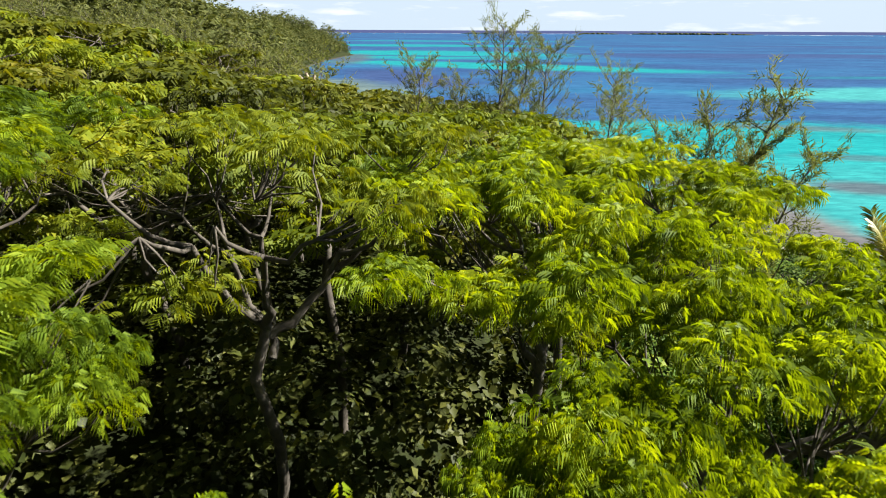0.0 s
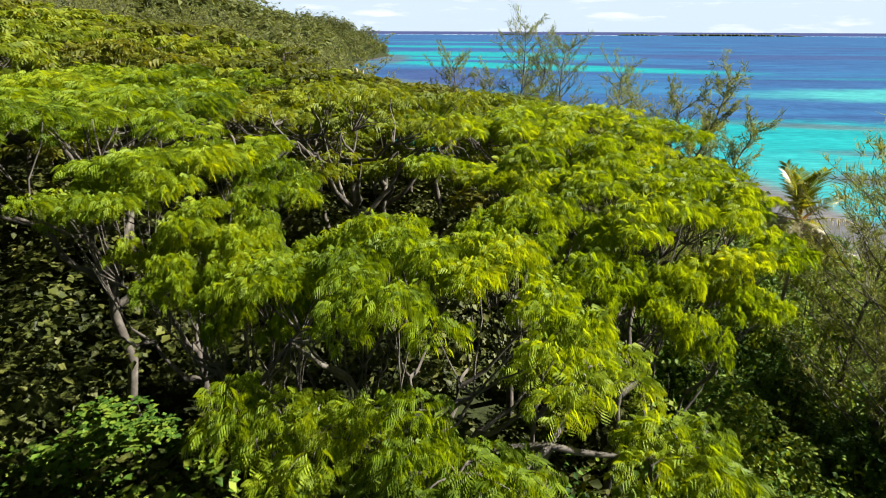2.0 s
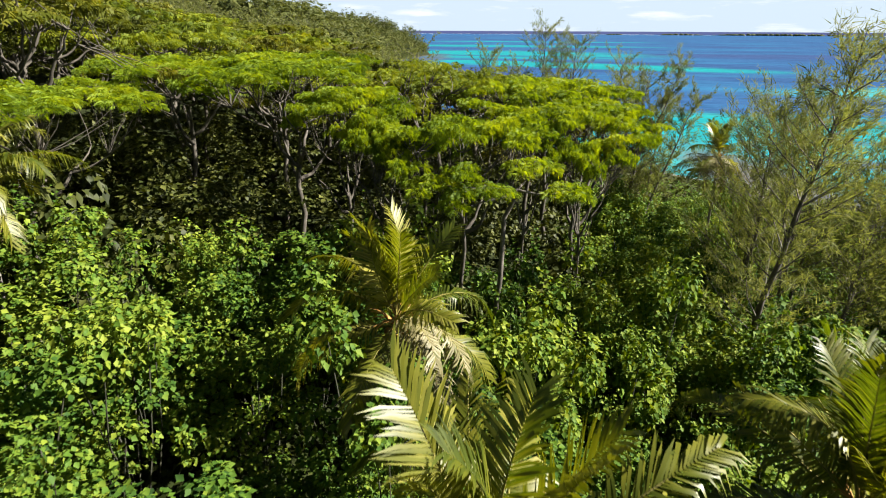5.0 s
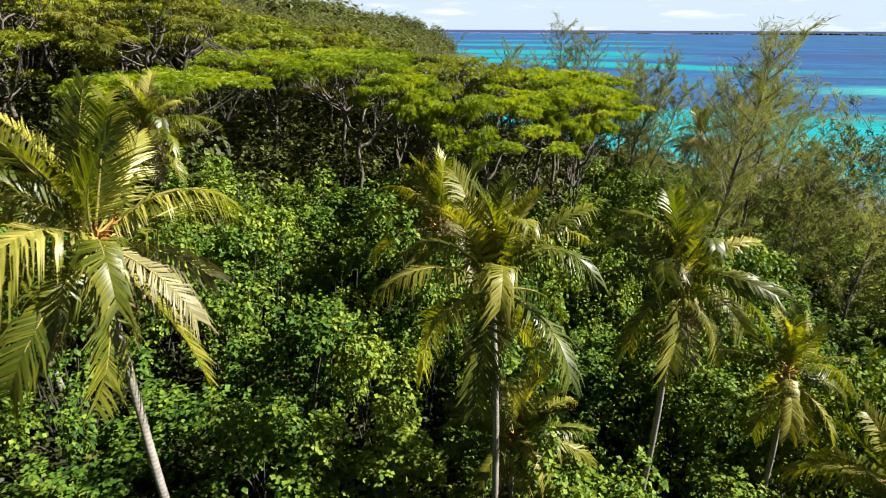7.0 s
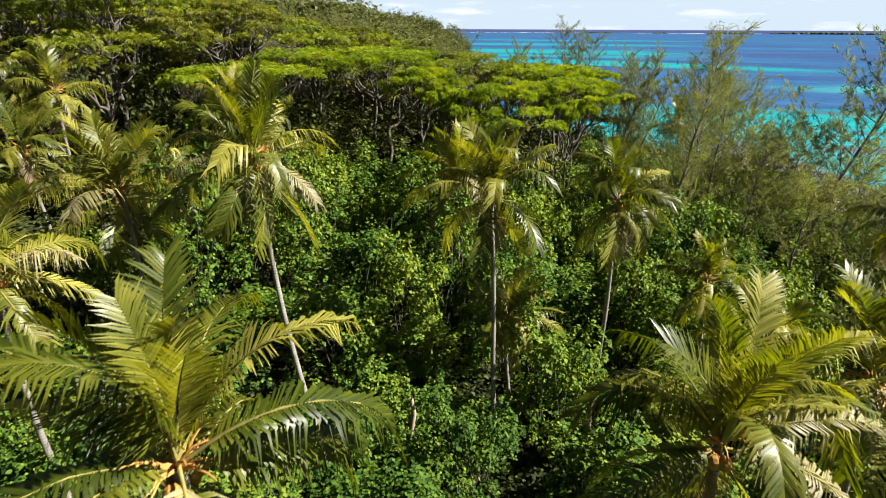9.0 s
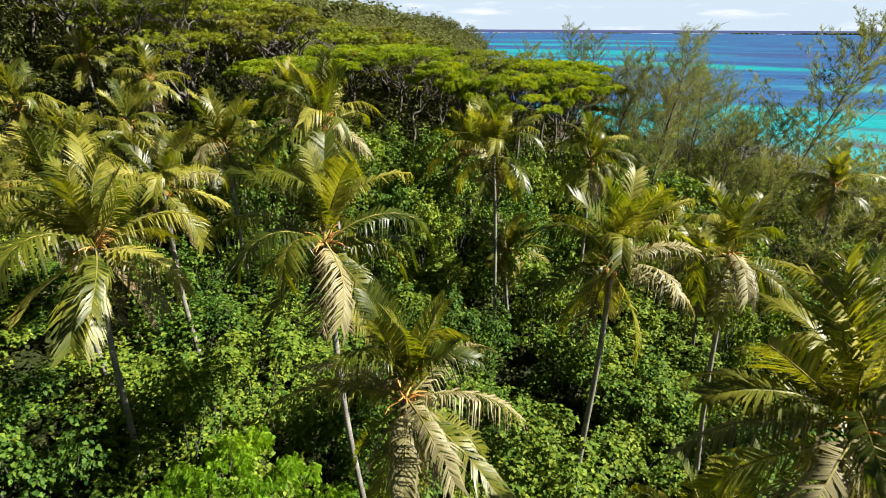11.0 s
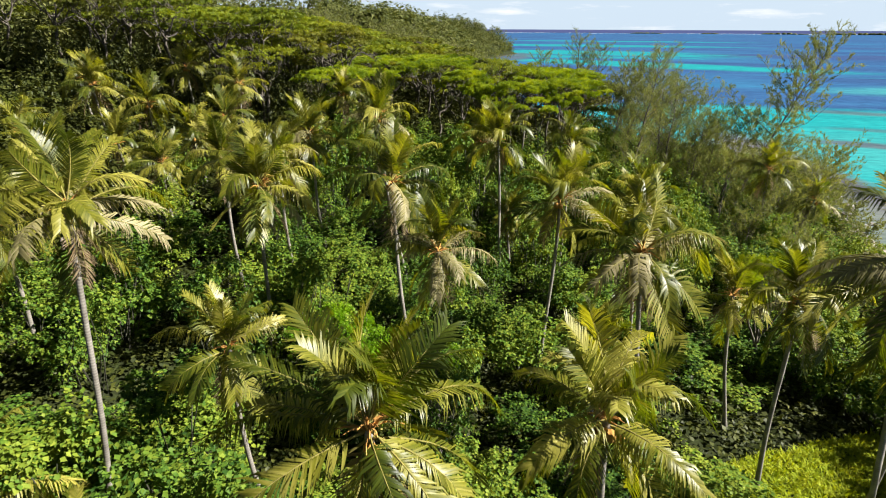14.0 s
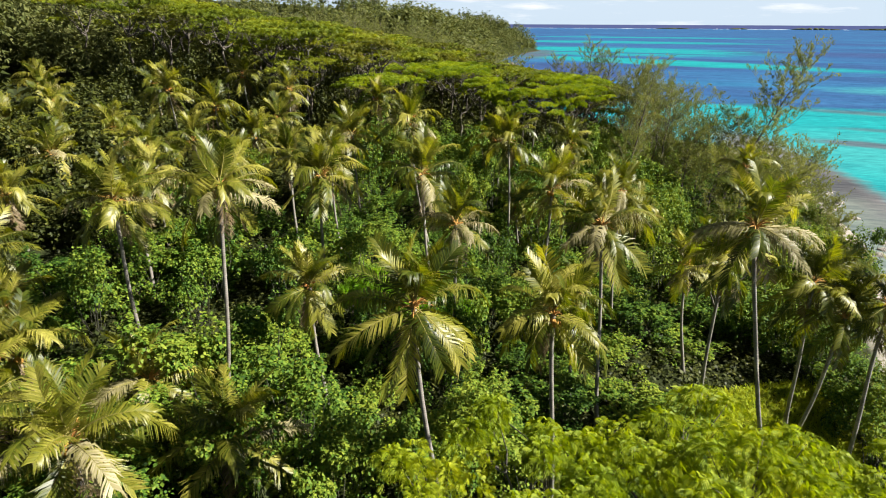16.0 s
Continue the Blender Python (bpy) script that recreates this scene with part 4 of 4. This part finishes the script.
PALMS_UPPER = [
    (-28.0, -41.0, 15.0, 1.0, (0.2, 0.3)), (-15.0, -16.0, 15.6, 0.9, (0.3, 0.2)), (-39.7, -31.0, 15.6, 1.0, (0.3, 0.2)), (-32.1, -8.0, 20.2, 0.95, (0.3, 0.2)),
    (-47.9, -25.0, 16.6, 1.0, (0.2, 0.3)), (-24.0, -46.0, 13.6, 1.1, (0.3, 0.1)), (-11.5, -56.0, 12.2, 1.2, (0.2, 0.3)), (-36.0, -24.0, 16.4, 1.0, (0.3, 0.2)),
    (-31.0, -27.5, 15.8, 0.9, (0.2, 0.2)), (-22.5, -20.5, 15.9, 0.95, (0.3, 0.3)), (-33.0, -33.0, 15.8, 1.0, (0.3, 0.2)), (-41.0, -12.0, 19.2, 0.95, (0.3, 0.2)), (-10.3, -29.0, 16.6, 0.95, (0.3, 0.4)), (9.1, -36.7, 11.2, 0.85, (0.2, 0.3)),
]
for i, (x, y, top, size, lean, *old) in enumerate(PALMS_MIDDLE + PALMS_GROVE + PALMS_EDGE + PALMS_SLOPE + PALMS_UPPER):
    coconut_palm(x, y, top, size * (0.92 if y > -42 else 0.80), lean, i, 26 if size > 0.84 else 18, (3, 0, 5, 2)[i % 4], (4, 3, 5)[i % 3], old[0] if old else 0.08)

# ---- thicket below the palms ----
SNEAR = [shrub_meshes(s, 13, 224, 0.172) for s in (21, 22, 23, 24, 28)]
SFAR = [shrub_meshes(s, 13, 119, 0.25, 3.0, 4.2) for s in (25, 26, 27)]
UTALL = [shrub_meshes(s, 18, 56, 0.28, 2.8, 8.0, 0) for s in (51, 52, 53)]
SBACK = [shrub_meshes(s, 10, 34, 0.6, 3.0, 4.2, 0) for s in (71, 72)]
SLABEL = "dense green broad-leaved shrub draped with vines on the slope"


def shrub(x, y, bank, k, turn, wide, high):
    ob = tree_of("shrub", bank[k % len(bank)], SLABEL, "shrub", "thicket of shrubs")
    ob.matrix_basis = pose(x, y, float(land(x, y)) - 0.1, 0, 0, turn) @ Matrix.Diagonal((wide, wide, high, 1))


def in_clearing(x, y):
    return 16.2 < x < 25.5 and -50 < y < -34.6 + (x - 14.6) * 0.68 + 3.5


def in_sand(x, y):
    return 25.5 < x < 30.5 and -27 < y < -16


STALL = [shrub_meshes(s, 17, 224, 0.172, 2.4, 7.0, 8) for s in (41, 42, 43, 44)]
rng = np.random.default_rng(12)
count = 0
for gy in np.arange(-57, -8, 3.6):
    for gx in np.arange(-20.2, 34, 3.6):
        x, y = gx + rng.uniform(-1.2, 1.2), gy + rng.uniform(-1.2, 1.2)
        turn, wide, hi = rng.uniform(0, 360), rng.uniform(0.78, 1.15), rng.uniform(0.5, 0.9) if float(lumps(x, y, 3.0, 8.0)) + rng.normal(0, 0.22) < 0.02 else rng.uniform(1.3, 2.1)
        if in_clearing(x, y) or (x < -4.5 and y > -7.5) or (x < -14.5 and y > -24) or in_sand(x, y) or x > table(SHORE, y) - 1.5 or (y < -50 and x > 4):
            continue
        hi *= 0.75 if x > 8 and y < -20 else 1.0
        if y > -18:
            hi *= 1.25
        if hi > 1.0:
            shrub(x, y, STALL, count, turn, wide, hi * 0.56)
        else:
            shrub(x, y, SNEAR, count, turn, wide, hi)
        count += 1
for x, y, wide, hi in ((-0.6, -22.9, 0.8, 0.92), (-2.1, -22.7, 0.8, 0.88), (-1.3, -20.0, 0.8, 0.85), (14.6, -38.2, 0.5, 0.40), (15.6, -40.2, 0.6, 0.36), (14.2, -41.6, 0.6, 0.45), (17.4, -42.6, 0.6, 0.40), (19.4, -43.6, 0.6, 0.36)):
    shrub(x, y, SNEAR, count, 60 * count, wide, hi)
    count += 1
# taller vine-hung growth along the foot of the umbrella trees
for gy in (-8.0, -4.4, -0.8, 2.8):
    for gx in np.arange(-17, 15, 3.6):
        x, y = gx + rng.uniform(-1.2, 1.2), gy + rng.uniform(-1.2, 1.2)
        room = float(canopy(x, y)) - 3.4 - float(land(x, y)) - 0.25 * max(0, -y)
        shrub(x, y, STALL, count, rng.uniform(0, 360), rng.uniform(0.85, 1.2), max(0.4, room * rng.choice([0.55, 0.75, 0.92, 1.0]) * (0.55 if y > -1.6 and x < 1 else 1.0) / 7.0))
        count += 1
for x, y, top in ((-7.4, -2.4, 16.3), (-9.6, -3.2, 15.8), (-6.2, -4.6, 14.6), (-10.4, -6.2, 14.6), (25.8, -33.5, 9.4), (26.0, -36.8, 9.0), (24.8, -28.4, 10.2), (23.2, -25.6, 10.4), (20.6, -25.2, 9.8),
                  (4.4, 1.2, 12.2), (8.6, 6.6, 13.8), (9.0, 11.2, 14.2), (12.8, 12.6, 13.8), (14.6, 15.0, 14.0), (16.4, 22.0, 12.8), (18.4, 18.8, 11.8), (17.2, 26.2, 12.8), (19.8, 23.0, 11.4), (-12.4, -0.6, 15.4), (-14.8, -0.2, 15.0), (15.6, 18.6, 12.6)):
    shrub(x, y, STALL, count, 75 * count, 0.85, (top - float(land(x, y))) / 7.4)
    count += 1
# broad-leaved growth in the sun between the umbrella trees and the ironwoods
for gy in np.arange(-3, 28, 3.1):
    for gx in np.arange(6.6, 16, 3.0):
        x, y = gx + rng.uniform(-1.0, 1.0), gy + rng.uniform(-1.0, 1.0)
        shrub(x, y, STALL, count, rng.uniform(0, 360), rng.uniform(0.8, 1.1), (13.4 - 0.14 * (x - 7) + rng.uniform(-2.0, 0.7) - float(land(x, y))) / 7.4)
        count += 1
for gy in np.arange(-6, 56, 4.5):
    for gx in np.arange(15, 34, 4.2):
        x, y = gx + rng.uniform(-1.4, 1.4), gy + rng.uniform(-1.4, 1.4)
        if x < table(SHORE, y) - 2:
            shrub(x, y, SNEAR, count, rng.uniform(0, 360), rng.uniform(0.9, 1.3), rng.uniform(0.7, 1.3) * (0.6 if y > 36 else 1.0))
            count += 1
places = []
for gy in np.arange(-62, 10, 4.6):
    for gx in np.arange(-84, -15, 4.8):
        x, y = gx + rng.uniform(-1.8, 1.8), gy + rng.uniform(-1.8, 1.8)
        wide, hi = rng.uniform(1.05, 1.4), rng.uniform(0.75, 1.6) * (1.4 if y > -8 else 1.0)
        if y < -0.75 * (x + 16) - 62 or x < -60 - 0.3 * y or (x > -22 and y < -24):
            continue
        places.append((len(places), pose(x, y, float(land(x, y)) - 0.1, 0, 0, rng.uniform(0, 360)) @ Matrix.Diagonal((wide, wide, hi, 1))))
back_places = []
for gy in np.arange(-100, -56, 5.2):
    for gx in np.arange(-34, 44, 5.6):
        x, y = gx + rng.uniform(-1.8, 1.8), gy + rng.uniform(-1.8, 1.8)
        if x > table(SHORE, y) - 4 or (y > -62 and x < 4):
            continue
        back_places.append((len(back_places), pose(x, y, float(land(x, y)) - 0.1, 0, 0, rng.uniform(0, 360)) @ Matrix.Diagonal((1.3, 1.3, rng.uniform(0.8, 1.5), 1))))
loose = np.random.default_rng(77)
for gy in np.arange(-62, -14, 4.8):
    for gx in np.arange(-90, -20, 4.8):
        x, y = gx + loose.uniform(-1.8, 1.8), gy + loose.uniform(-1.8, 1.8)
        if y < -0.75 * (x + 16) - 62 or x < -60 - 0.3 * y:
            back_places.append((len(back_places), pose(x, y, float(land(x, y)) - 0.1, 0, 0, loose.uniform(0, 360)) @ Matrix.Diagonal((1.3, 1.3, loose.uniform(0.8, 1.5), 1))))
for gy in np.arange(-58, -49, 2.6):
    for gx in np.arange(6, 30, 2.6):
        x, y = gx + loose.uniform(-1.0, 1.0), gy + loose.uniform(-1.0, 1.0)
        if not (14 < x < 25.5 and y > -50.5):
            back_places.append((len(back_places), pose(x, y, float(land(x, y)) - 0.1, 0, 0, loose.uniform(0, 360)) @ Matrix.Diagonal((0.7, 0.7, loose.uniform(0.15, 0.35), 1))))
join_copies("undergrowth", [parts[1][1] for parts in SBACK], back_places, "green undergrowth on the slope beside the bright feathery trees", "undergrowth", M_UNDER_SHADED)
far_places = places
places = []
for gy in np.arange(3.0, 52, 4.2):
    for gx in np.arange(-22, 20, 4.2):
        x, y = gx + rng.uniform(-1.4, 1.4), gy + rng.uniform(-1.4, 1.4)
        if x > table(SHORE, y) - 14 or (y > 34 and x < -14) or (x > 5.5 and y < 26):
            continue
        places.append((len(places), pose(x, y, float(land(x, y)) - 0.1, 0, 0, rng.uniform(0, 360)) @ Matrix.Diagonal((1, 1, max(0.5, (float(canopy(x, y)) - 4.0 - float(land(x, y))) * rng.uniform(0.7, 1.0) / 8.0), 1))))
# Same kind of shrub crowns in the shade-darkened leaf colour.
join_copies("undergrowth", [parts[1][1] for parts in UTALL], places, "tangled undergrowth below the umbrella trees, shade darkened into its leaf colour", "undergrowth", M_UNDER_SHADED)
join_copies("undergrowth", [parts[1][1] for parts in SFAR], far_places, "dense green undergrowth covering the hillside between the palms, leaf colour darkened as shade", "undergrowth", M_UNDER_SHADED)

# ---- ironwoods by the shore ----
CLABEL = "wispy grey-green ironwood tree at the shore"


def casuarina(x, y, high, lean, seed, tufts=60, needles=40, spreadout=0.22, label=CLABEL, start=0.25, length=1.0, fat=0.042):
    ob = tree_of("casuarina_tree", casuarina_meshes(seed, high, tufts, needles, lean, spreadout, start, fat, length), label, "tree", "ironwoods by the shore")
    ob.location = (x, y, float(land(x, y)) - 0.1)
    return ob


for i, (x, y, top, lean) in enumerate((
    (3.0, 39.5, 22.6, (0.4, 0)), (4.6, 41.0, 20.8, (0.6, 0)), (6.0, 41.4, 21.4, (0.8, 0)), (-1.8, 40.0, 20.2, (-0.4, 0)), (0.6, 42.0, 18.8, (0.3, 0)), (10.8, 41.1, 19.3, (0.5, 0)), (13.0, 46.0, 17.4, (0.5, 0)),
    (8.2, 22.1, 20.2, (4.2, 0)), (9.6, 21.3, 18.0, (4.1, 0)), (9.6, 23.1, 18.9, (0.9, 0)), (8.8, 25.5, 17.8, (0.5, 0)), (10.6, 23.6, 17.6, (1.6, 0)),
)):
    casuarina(x, y, top - float(land(x, y)), lean, 300 + i, 60, 72, 0.055 if lean[0] > 1 else 0.12, CLABEL, 0.35, 0.6)
IRONWOODS_EDGE = (
    (10.8, 0.8, 21.6, (2.1, -0.5), 0.10), (15.0, 7.0, 18.6, (0.3, 0), 0.22), (14.4, 9.5, 18.4, (-0.3, 0), 0.2), (17.5, 6.0, 14.2, (0.8, 0), 0.22), (19.5, 9.0, 14.6, (0.6, 0), 0.22),
    (20.5, 4.0, 12.0, (0.8, 0), 0.26), (22.0, 7.8, 21.6, (8.0, 4.6), 0.21), (22.0, 12.0, 15.0, (1.0, 0), 0.24), (26.5, 0.5, 11.6, (1.4, 0), 0.3), (25.6, -3.0, 10.0, (1.2, -0.2), 0.30),
    (20.5, -8.0, 9.0, (0.6, 0), 0.34),
)
IRONWOODS_BEACH = (
    (24.0, -11.0, 8.5, (0.8, 0), 0.36), (23.0, -5.0, 10.5, (0.6, 0), 0.32), (18.0, 12.0, 16.2, (0.5, 0), 0.22), (29.0, 6.0, 11.0, (1.0, 0), 0.3), (24.5, 2.0, 12.0, (0.8, 0), 0.3),
    (27.0, -14.0, 7.4, (0.9, 0), 0.34), (29.8, 9.0, 12.0, (2.0, 0), 0.30), (30.0, -30.0, 8.4, (0.8, 0), 0.36), (27.5, -34.0, 8.0, (0.6, 0), 0.36), (15.5, 14.0, 17.0, (0.8, 0), 0.22),
    (27.0, 12.0, 12.5, (1.0, 0), 0.28), (31.0, -6.0, 6.2, (1.0, 0), 0.40), (32.4, 1.5, 6.4, (1.2, 0), 0.40), (33.0, 8.0, 6.6, (1.4, 0), 0.40), (30.4, -11.5, 5.8, (0.8, 0), 0.42), (29.4, -19.0, 5.6, (0.6, 0), 0.42),
    (33.6, 15.0, 6.6, (1.2, 0), 0.40),
)
for i, (x, y, top, lean, sp) in enumerate(IRONWOODS_EDGE + IRONWOODS_BEACH):
    casuarina(x, y, top - float(land(x, y)), lean, 330 + i, 84, 100 if lean[0] > 4 else 92 if x < 16 else 48, sp, CLABEL, 0.3 if x < 16 or lean[0] > 4 or top > 11 else 0.15, 1.0, 0.036 if x < 16 else 0.070)


# ---- far woods on the headland ----
def far_woods():
    rng = np.random.default_rng(5)
    P, S = [], []
    while len(P) < 420:
        y = 112 + 450 * rng.random() ** 1.6
        d = 3 + 62 * rng.random() ** 1.3
        x = float(table(SHORE, y)) - d
        P.append((x, y, float(land(x, y))))
        S.append(rng.uniform(0.5, 1.4) * 12.5 * (0.55 if d < 8 else 1.0))
    while len(P) < 620:
        x, y = rng.uniform(-112, -56), rng.uniform(-46, 100)
        if x > -58 - 0.2 * y and y < 20:
            continue
        P.append((x, y, float(land(x, y))))
        S.append(rng.uniform(8.5, 13.5))
    while len(P) < 700:
        x, y = rng.uniform(-260, -105), rng.uniform(-60, 230)
        P.append((x, y, float(land(x, y))))
        S.append(rng.uniform(11.0, 17.0))
    kinds = [shrub_meshes(s, 10, 56, 0.38, 3.0, 4.6, 0, True)[1][1] for s in (61, 62, 63, 64, 65)]
    near = [shrub_meshes(s, 12, 105, 0.25, 3.0, 4.6, 0, True)[1][1] for s in (66, 67, 68)]
    places = [(i, pose(*p, 0, 0, rng.uniform(0, 360)) @ Matrix.Diagonal((s / 4.6, s / 4.6, s / 4.6, 1))) for i, (p, s) in enumerate(zip(P, S))]
    join_copies("far_woods", kinds, places[:420] + places[620:], "dark grey-green woods on the far headland", "woods", M_FAR)
    join_copies("hillside_woods", near, places[420:620], "dark green broad-leaved woods on the upper slope", "woods", M_FAR)


far_woods()

WOODS = [casuarina_meshes(400 + i, 12.0, 46, 48, (0.4, 0.2), 0.27, 0.1, 0.10) for i in range(4)]
rng = np.random.default_rng(21)
for gy in np.arange(66, 118, 7.5):
    for gx in np.arange(-75, 0, 7.5):
        x, y = gx + rng.uniform(-3.5, 3.5), gy + rng.uniform(-3.5, 3.5)
        size, turn = rng.uniform(0.75, 1.15), rng.uniform(0, 360)
        if y < 66 or x < -75 or x > table(SHORE, y) - 5 or (y > 66 and x > -14 - 0.2 * (y - 66)):
            continue
        ob = tree_of("hillside_tree", WOODS[count % 4], "dark olive-green ironwood on the wooded hillside", "tree", "hillside woods")
        ob.matrix_basis = pose(x, y, float(land(x, y)) - 0.2, 0, 0, turn) @ Matrix.Diagonal((size * 1.15, size * 1.15, size, 1))
        count += 1

# ---- bright feathery tree below the end of the way ----
ACACIA = [umbrella_meshes(s, 4.0, 72, 60, 0.27, 6, 0.080, M_ACACIA, 0.14, 0.12, 0.9, True) for s in (31, 32)]
ACACIA_MID = [umbrella_meshes(s, 4.0, 72, 48, 0.27, 6, 0.080, M_FRESH, 0.14, 0.12, 0.9, True) for s in (33, 34)]
for i, (x, y, top, size) in enumerate(((10.2, -57.5, 16.8, 0.9), (14.4, -57.1, 17.1, 1.0), (19.0, -56.5, 17.0, 1.0), (12.4, -61.6, 16.9, 0.9), (17.4, -61.4, 17.1, 0.95), (-3.6, -36.1, 10.7, 0.62), (0.6, -37.2, 10.5, 0.55), (18.6, -24.7, 11.6, 0.6))):
    umbrella_tree(x, y, top, ACACIA_MID if x < 5 else ACACIA, i, 60 * i, size, "bright green feathery-leaved tree beside the clearing")


# ---- the clearing ----
def clearing_grass():
    rng = np.random.default_rng(8)
    n = 92000
    x, y = rng.uniform(13.5, 27.5, n), rng.uniform(-52, -26, n)
    keep = (y < -34.6 + (x - 14.6) * 0.68 + 0.5 * lumps(x, y, 1.0, 2.0)) & (y > -50.4 + 1.4 * lumps(x, y, 2.0, 6.0)) & (x < 26.0 + 1.3 * lumps(x, y, 1.6, 4.0)) & (x > 14.6 + 0.9 * lumps(x, y, 1.6, 5.0))
    x, y = x[keep], y[keep]
    n = len(x)
    place = np.stack([x, y, land(x, y) - 0.02], -1)
    t = np.array([(0, 0, 0), (0.5, -0.07, 0.04), (1, 0, -0.12), (0.5, 0.07, 0.04)])
    args = (place, rng.uniform(0, 6.28, n), rng.uniform(0.2, 1.2, n), rng.normal(0, 0.5, n), rng.uniform(0.2, 0.55, n))
    V, F = spread(t, np.array([[0, 1, 2, 3]]), *args)
    tagged(new("grass", mesh_np("grass", V, F, M_GRASS)), "bright sunlit yellow-green grass in the clearing", "grass", kind="stuff")


clearing_grass()


def ground_cover():
    """Low creepers and seedlings over the floor of the palm grove."""
    rng = np.random.default_rng(9)
    n = 90000
    x, y = rng.uniform(-24, 30, n), rng.uniform(-58, -6, n)
    keep = ~((x > 13.5) & (x < 25.5) & (y < -34.6 + (x - 14.6) * 0.68)) & (x < table(SHORE, y) - 3) & ~((x > 25.5) & (x < 30.5) & (y > -27) & (y < -16))
    x, y = x[keep], y[keep]
    n = len(x)
    place = np.stack([x, y, land(x, y) + 0.05 + rng.random(n) ** 0.7 * np.clip(0.65 + 0.7 * lumps(x, y, 0.9, 3.0) + 0.3 * lumps(x, y, 0.35, 5.0), 0.05, 1.5)], -1)
    t = np.array([(0, 0, 0), (0.45, 0.36, 0.06), (1, 0, -0.12), (0.45, -0.36, 0.06)])
    V, F = spread(t, np.array([[0, 1, 2, 3]]), place, rng.uniform(0, 6.28, n), rng.normal(0.2, 0.4, n), rng.normal(0, 0.4, n), rng.uniform(0.18, 0.38, n))
    tagged(new("ground_cover", mesh_np("ground_cover", V, F, M_UNDER_SHADED)), "low green creepers and seedlings on the forest floor, leaf colour darkened as shade", "ground cover", kind="stuff")


ground_cover()


# ---- dead wood and stones ----
def dead_trunk(name, x, y, base_r, paths, label):
    """Bleached dead wood: a leaning bole with broken prongs."""
    rng = np.random.default_rng(int(abs(x * 10)))
    pieces = [tube(limb_path(a, b, 0.05, rng, 6), np.linspace(base_r * k, base_r * k * 0.45, 6), 7) for a, b, k in paths]
    V, F = join(pieces)
    ob = tagged(new(name, mesh_np(name, V, F, M_DEAD, True)), label, "dead tree")
    ob.location = (x, y, float(land(x, y)) - 0.2)
    return ob


dead_trunk("dead_stump", -1.2, -21.4, 0.17, [((0, 0, 0), (-0.15, 0.1, 8.9 - float(land(-1.2, -21.4)) + 0.2), 1.0)], "pale bare broken stump rising from the thicket")
H = 18.8 - float(land(-13.5, 58))
dead_trunk("dead_tree", -13.5, 58.0, 0.42, [((0, 0, 0), (0.2, 0, H - 2.0), 1.2), ((0.2, 0, H - 2.1), (-0.9, 0, H - 0.5), 0.8), ((0.2, 0, H - 2.1), (-0.2, 0, H - 0.2), 0.75), ((0.2, 0, H - 2.1), (0.6, 0.1, H - 0.4), 0.75), ((0.2, 0, H - 2.1), (1.2, 0.1, H - 0.9), 0.7)], "bleached dead tree with stubby broken branches")


def stone_mesh(seed):
    rng = np.random.default_rng(seed)
    bm = bmesh.new()
    bmesh.ops.create_icosphere(bm, subdivisions=2, radius=0.5)
    for v in bm.verts:
        v.co *= 1 + 0.35 * noise.noise(v.co * 2.2 + Vector((seed, 0, 0)))
        v.co.z *= 0.55
    me = bpy.data.meshes.new("shore_stone")
    bm.to_mesh(me)
    bm.free()
    me.materials.append(M_STONE)
    return me


STONES = [stone_mesh(s) for s in range(4)]
rng = np.random.default_rng(77)
for i in range(90):
    y = rng.uniform(-32, 48)
    x = float(table(SHORE, y)) + rng.uniform(-1.5, 4.0)
    k = rng.uniform(0.4, 1.5)
    ob = tagged(new("shore_stone", STONES[i % 4]), "grey weathered reef stone at the waterline", "stone", "stones along the shore")
    ob.matrix_basis = pose(x, y, max(float(land(x, y)), SEA - 0.1) + 0.05 * k, 0, 0, rng.uniform(0, 360)) @ Matrix.Diagonal((k, k * rng.uniform(0.7, 1.2), k, 1))
